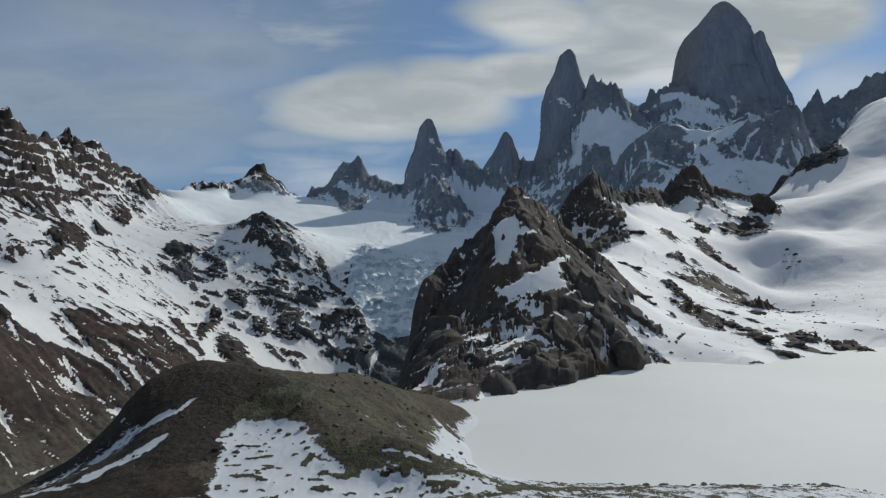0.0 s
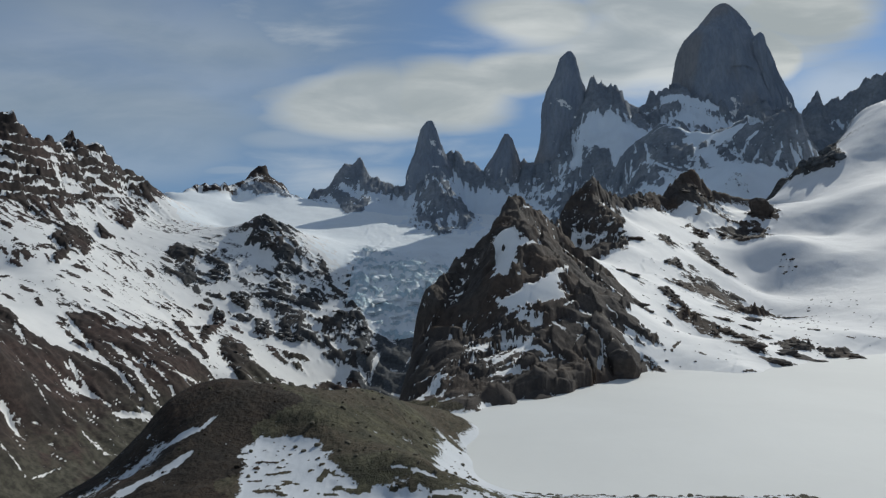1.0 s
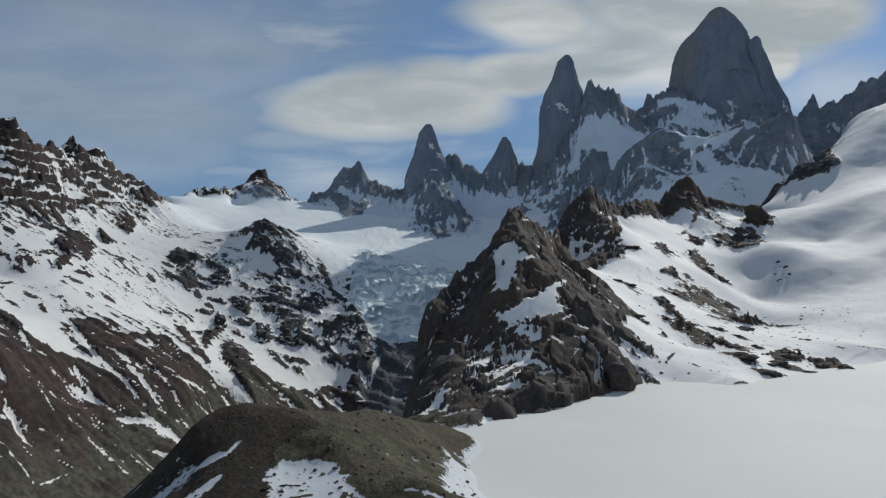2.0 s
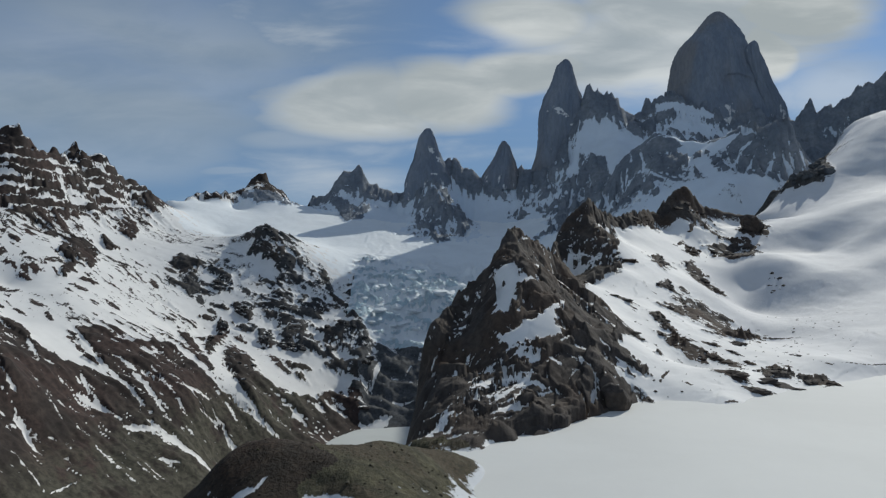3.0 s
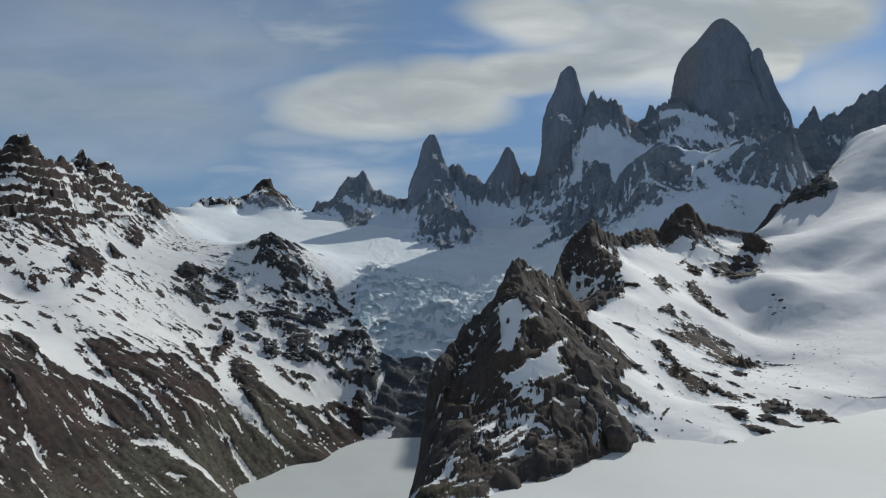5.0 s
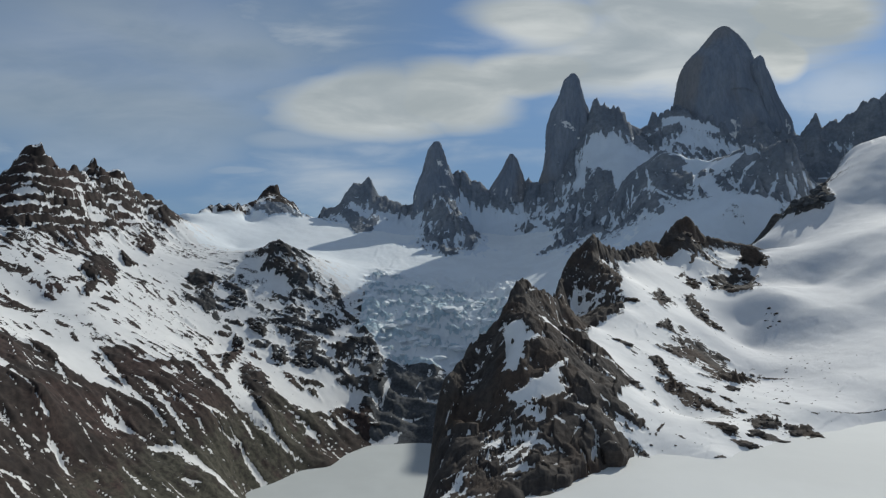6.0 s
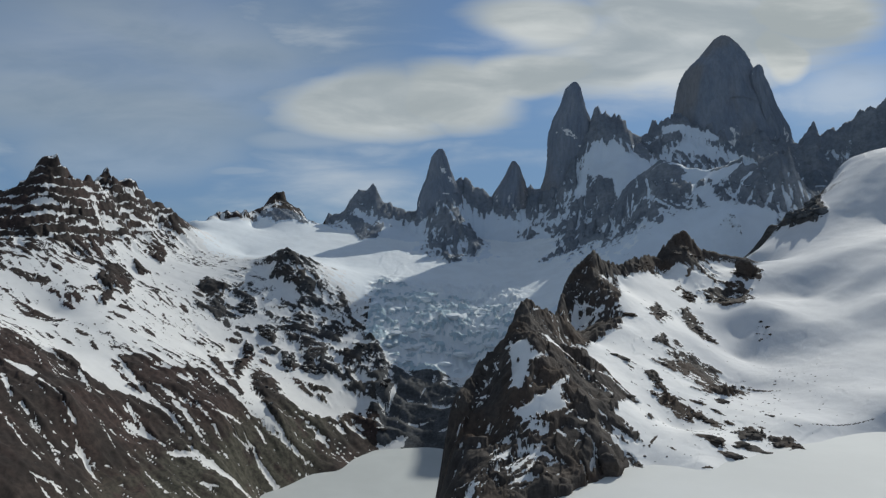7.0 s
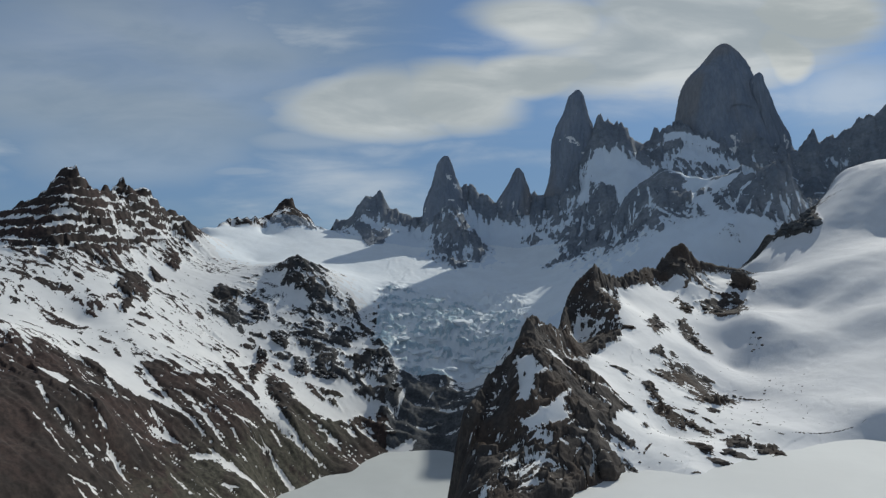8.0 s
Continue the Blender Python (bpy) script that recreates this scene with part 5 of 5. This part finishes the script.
def tower(name, y, rows, label, depth=0.9, parent=None, seed=0, ledges=()):
    """A granite needle: rows of (height, left, right) from the top down; snow lies on the ledges (x, height, half width, half height)."""
    rows = np.array(rows, float)[::-1]
    hs = np.linspace(rows[0, 0], rows[-1, 0], int((rows[-1, 0] - rows[0, 0]) / 2.2))
    lo, hi = np.interp(hs, rows[:, 0], rows[:, 1]), np.interp(hs, rows[:, 0], rows[:, 2])
    around = np.linspace(0, 2 * np.pi, 144, endpoint=False)
    a, h = np.meshgrid(around, hs)
    half, mid = ((hi - lo) / 2)[:, None], ((hi + lo) / 2)[:, None]
    c, s = np.cos(a), np.sin(a)
    box = (np.abs(c) ** 2.6 + np.abs(s) ** 2.6) ** (-1 / 2.6)
    px, py = half * box * c, half * box * s * depth
    # upright cracks, pillars and ledges
    wide = np.maximum(half, 8)
    crack = crags(a * 2.2 + seed, h / 260 + 0.4 * np.sin(2 * a), 5, 200 + seed) * 0.10 + crags(a * 6.0, h / 70, 4, 210 + seed) * 0.045
    ledge = crags(a * 3.0, h / 16, 3, 220 + seed) * 0.02
    grow = 1 + (crack + ledge) * np.minimum(1, 55 / wide) * 1.4
    grow = 0.985 + (grow - 1) * 0.8 + np.minimum(0.06, 2.2 / wide) * facets(c * 1.7 + seed, s * 1.7 + h / 110, 300 + seed)
    x, yy = mid + px * grow, y + py * grow
    verts = np.stack([x, yy, h], -1).reshape(-1, 3)
    k, n = len(hs), len(around)
    index = np.arange(k * n).reshape(k, n)
    nxt = np.roll(index, -1, axis=1)
    quads = np.stack([index[:-1], nxt[:-1], nxt[1:], index[1:]], -1).reshape(-1, 4)
    verts = np.r_[verts, [[mid[-1, 0], y, hs[-1] + 2.5]]]
    cap = np.stack([index[-1], nxt[-1], np.full(n, k * n), np.full(n, k * n)], -1)
    cover = -0.55 + 0.5 * fbm(a * 2.5, h / 40, 4, 230 + seed) + 0.45 * ease(-h, -rows[0, 0] - 90, -rows[0, 0])
    for lx, lh, wide_, high_ in ledges:
        slant = h - lh + 0.5 * (x - lx)
        cover = cover + (0.72 + 0.9 * fbm(x / 9, h / 6, 4, 240 + seed)) * np.exp(-(slant / high_) ** 2 - ((x - lx) / wide_) ** 2) * (yy < y)
    quads = np.r_[quads, cap[:, [0, 1, 2, 2]]][: len(quads)]
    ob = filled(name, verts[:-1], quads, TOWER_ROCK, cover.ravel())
    if parent:
        ob.parent = parent
    else:
        tagged(ob, label, "peak", "granite needles")
    return ob


summit = tower("granite_peak", 1750, FITZ, "massive grey granite tower, highest of the range", 0.8, seed=1)
tower("pillar", 1680, PILLAR, "", 0.9, summit, 2)
tower("granite_peak", 1690, POINC, "slender grey-brown granite spire with a blunt tip", 0.8, seed=3, ledges=((312, 446, 20, 8), (335, 420, 16, 8), (300, 462, 12, 6)))
tower("granite_peak", 1675, RAF, "small pointed grey granite needle", 0.9, seed=4)
tower("granite_peak", 1645, STEX, "grey granite needle with a notched flat top", 0.9, seed=5, ledges=((-28, 352, 9, 10), (-10, 322, 10, 9), (-20, 285, 12, 8)))


# ---- outcrops and loose stones ----


def stone_mesh(name, rounds, seed, material, rough=0.35, bare=-0.6):
    """A broken, flat-bottomed block about two metres across."""
    bm = bmesh.new()
    bmesh.ops.create_icosphere(bm, subdivisions=rounds, radius=1.0)
    rand = random.Random(seed)
    cuts = [(Vector((rand.uniform(-1, 1), rand.uniform(-1, 1), rand.uniform(-0.4, 1))).normalized(), rand.uniform(0.55, 0.85)) for _ in range(9)]
    for v in bm.verts:
        for way, far in cuts:
            over = v.co.dot(way) - far
            if over > 0:
                v.co -= way * over * 0.85
        v.co *= 1 + rough * noise.fractal(v.co * 1.7 + Vector((seed, 0, 0)), 1.0, 2.1, 4) * 0.6
    mesh = bpy.data.meshes.new(name)
    bm.to_mesh(mesh)
    bm.free()
    tops = [bare + 0.55 * max(0.0, v.normal.z - 0.55) + 0.3 * noise.noise(v.co * 2.0) for v in mesh.vertices]
    mesh.attributes.new("cover", "FLOAT", "POINT").data.foreach_set("value", tops)
    mesh.materials.append(material)
    return mesh


def lay_stones(name, parent, spots, meshes, sink=0.25):
    """Stones on the land: spots of (x, y, half length, half width, half height, heading)."""
    spots = np.array(spots, float)
    z, _, _ = land(spots[:, 0].copy(), spots[:, 1].copy())
    for n, ((x, y, a, c, h, turn), up) in enumerate(zip(spots, z)):
        ob = new(name, meshes[n % len(meshes)])
        ob.parent = parent
        ob.matrix_basis = pose(x, y, up + h * (0.5 - sink), 6 * math.sin(n), 6 * math.cos(2 * n), turn) @ Matrix.Diagonal((a, c, h, 1))


rand = random.Random(7)


def strewn(plan, count, small, large, flat, turn):
    """Blocks scattered inside an outline."""
    px, py = np.array(plan, float).T
    out = []
    for _ in range(60 * count):
        x, y = rand.uniform(px.min(), px.max()), rand.uniform(py.min(), py.max())
        if inside(np.array([x]), np.array([y]), plan)[0]:
            s = small + (large - small) * rand.random() ** 2
            out.append((x, y, s * rand.uniform(0.9, 1.9), s, s * flat * rand.uniform(0.7, 1.3), turn + rand.uniform(-30, 30)))
            if len(out) == count:
                break
    return out


spots = []
for plan in FLANK_CRAGS:
    spots += strewn(plan, 18, 1.0, 3.2, 0.55, 20)
for plan in FLANK_OUTCROPS:
    spots += strewn(plan, 24, 0.5, 1.7, 0.55, 25)
for ax, ay, bx, by, half in FLANK_STONES + FLANK_STONES_LOW:
    for k in range(4):
        f, s = rand.random(), max(0.5, half) * rand.uniform(0.35, 0.8)
        spots.append((ax + f * (bx - ax) + rand.gauss(0, 0.4 * half), ay + f * (by - ay) + rand.gauss(0, 0.4 * half), s * 1.4, s, s * 0.38, math.degrees(math.atan2(by - ay, bx - ax))))
for n in range(170):                    # small stones strewn over the flank and along the shore
    k = rand.random()
    x, y = 75 + 175 * k + rand.gauss(0, 14), 245 + 165 * k ** 1.4 + rand.gauss(0, 26)
    s = 0.25 + 0.6 * rand.random() ** 3
    spots.append((x, y, s * rand.uniform(1.0, 1.7), s, s * 0.5, 30 + rand.uniform(-25, 25)))
OUTCROPS = [stone_mesh("outcrop", 3, 20 + k, DARK_ROCK) for k in range(6)]
lay_stones("outcrop", LAND["rock_ridge"], [s for s in spots if s[0] < 205], OUTCROPS, 0.45)
KNOB = [stone_mesh("boulder", 5, 35, DARK_ROCK, 0.26)]
lay_stones("boulder", LAND["rock_ridge"], [(61.5, 215.5, 7.4, 6.6, 7.0, 20)], KNOB, 0.05)
hollow_stones = strewn([(247, 468), (262, 474), (268, 496), (256, 492)], 16, 0.5, 1.8, 0.6, 40)
crags_at = strewn(DOME_CRAG[0], 40, 2.5, 6.5, 1.1, 30)
lay_stones("outcrop", LAND["snowfield"], [s for s in spots if s[0] >= 205] + hollow_stones, OUTCROPS, 0.45)
lay_stones("boulder", LAND["snowfield"], [(305, 616, 15, 12, 10, 10)], KNOB, 0.15)
GREY_BLOCKS = [stone_mesh("outcrop", 3, 70 + k, GREY_ROCK) for k in range(4)]
lay_stones("outcrop", LAND["snowfield"], crags_at, GREY_BLOCKS, 0.45)

spots = []
for plan in SPUR_CRAGS + SPUR_CRAGS_LOW:
    spots += strewn(plan, 13, 2.0, 6.5, 0.6, -30)
SPUR_BLOCKS_MESH = [stone_mesh("outcrop", 3, 80 + k, SPUR_GREY, 0.35, -0.25) for k in range(5)]
lay_stones("outcrop", LAND["rock_spur"], spots, SPUR_BLOCKS_MESH, 0.4)

spots = []
while len(spots) < 75:
    x, y = rand.uniform(-150, 70), rand.uniform(955, 1110)
    s = rand.choice((4.0, 6.0, 9.0, 14.0)) * rand.uniform(0.8, 1.15)
    spots.append((x, y, s * rand.uniform(0.9, 1.6), s, s * rand.uniform(0.4, 0.65), rand.uniform(-25, 35)))
SERACS = [stone_mesh("serac", 3, 60 + k, ICE, 0.25, 0.25) for k in range(6)]
lay_stones("serac", LAND["glacier"], spots, SERACS, 0.45)

spots = []
while len(spots) < 290:
    x, y = rand.uniform(-52, 6), rand.uniform(70, 160)
    if rand.random() < 0.55:
        x, y = rand.uniform(-30, 4), rand.uniform(76, 120)
    s = 0.12 + 0.34 * rand.random() ** 4
    spots.append((x, y, s * rand.uniform(0.9, 1.5), s, s * rand.uniform(0.6, 0.9), rand.uniform(0, 180)))
for n in range(60):
    x = rand.uniform(8, 62)
    s = 0.15 + 0.4 * rand.random() ** 3
    spots.append((x, 96 + rand.gauss(0, 1.6), s * rand.uniform(1.0, 2.2), s, s * 0.6, rand.uniform(-20, 20)))
STONES = [stone_mesh("stone", 2, 40 + k, PALE_STONE, 0.3, -0.8) for k in range(6)]
lay_stones("stone", LAND["moraine"], [s for s in spots if s[0] > -27], STONES, 0.15)
DARK_STONES = [stone_mesh("stone", 2, 50 + k, BROWN_GRAVEL if k % 2 else GRAVEL, 0.3, -0.8) for k in range(6)]
lay_stones("stone", LAND["moraine_knoll"], [s for s in spots if s[0] <= -27], DARK_STONES, 0.15)
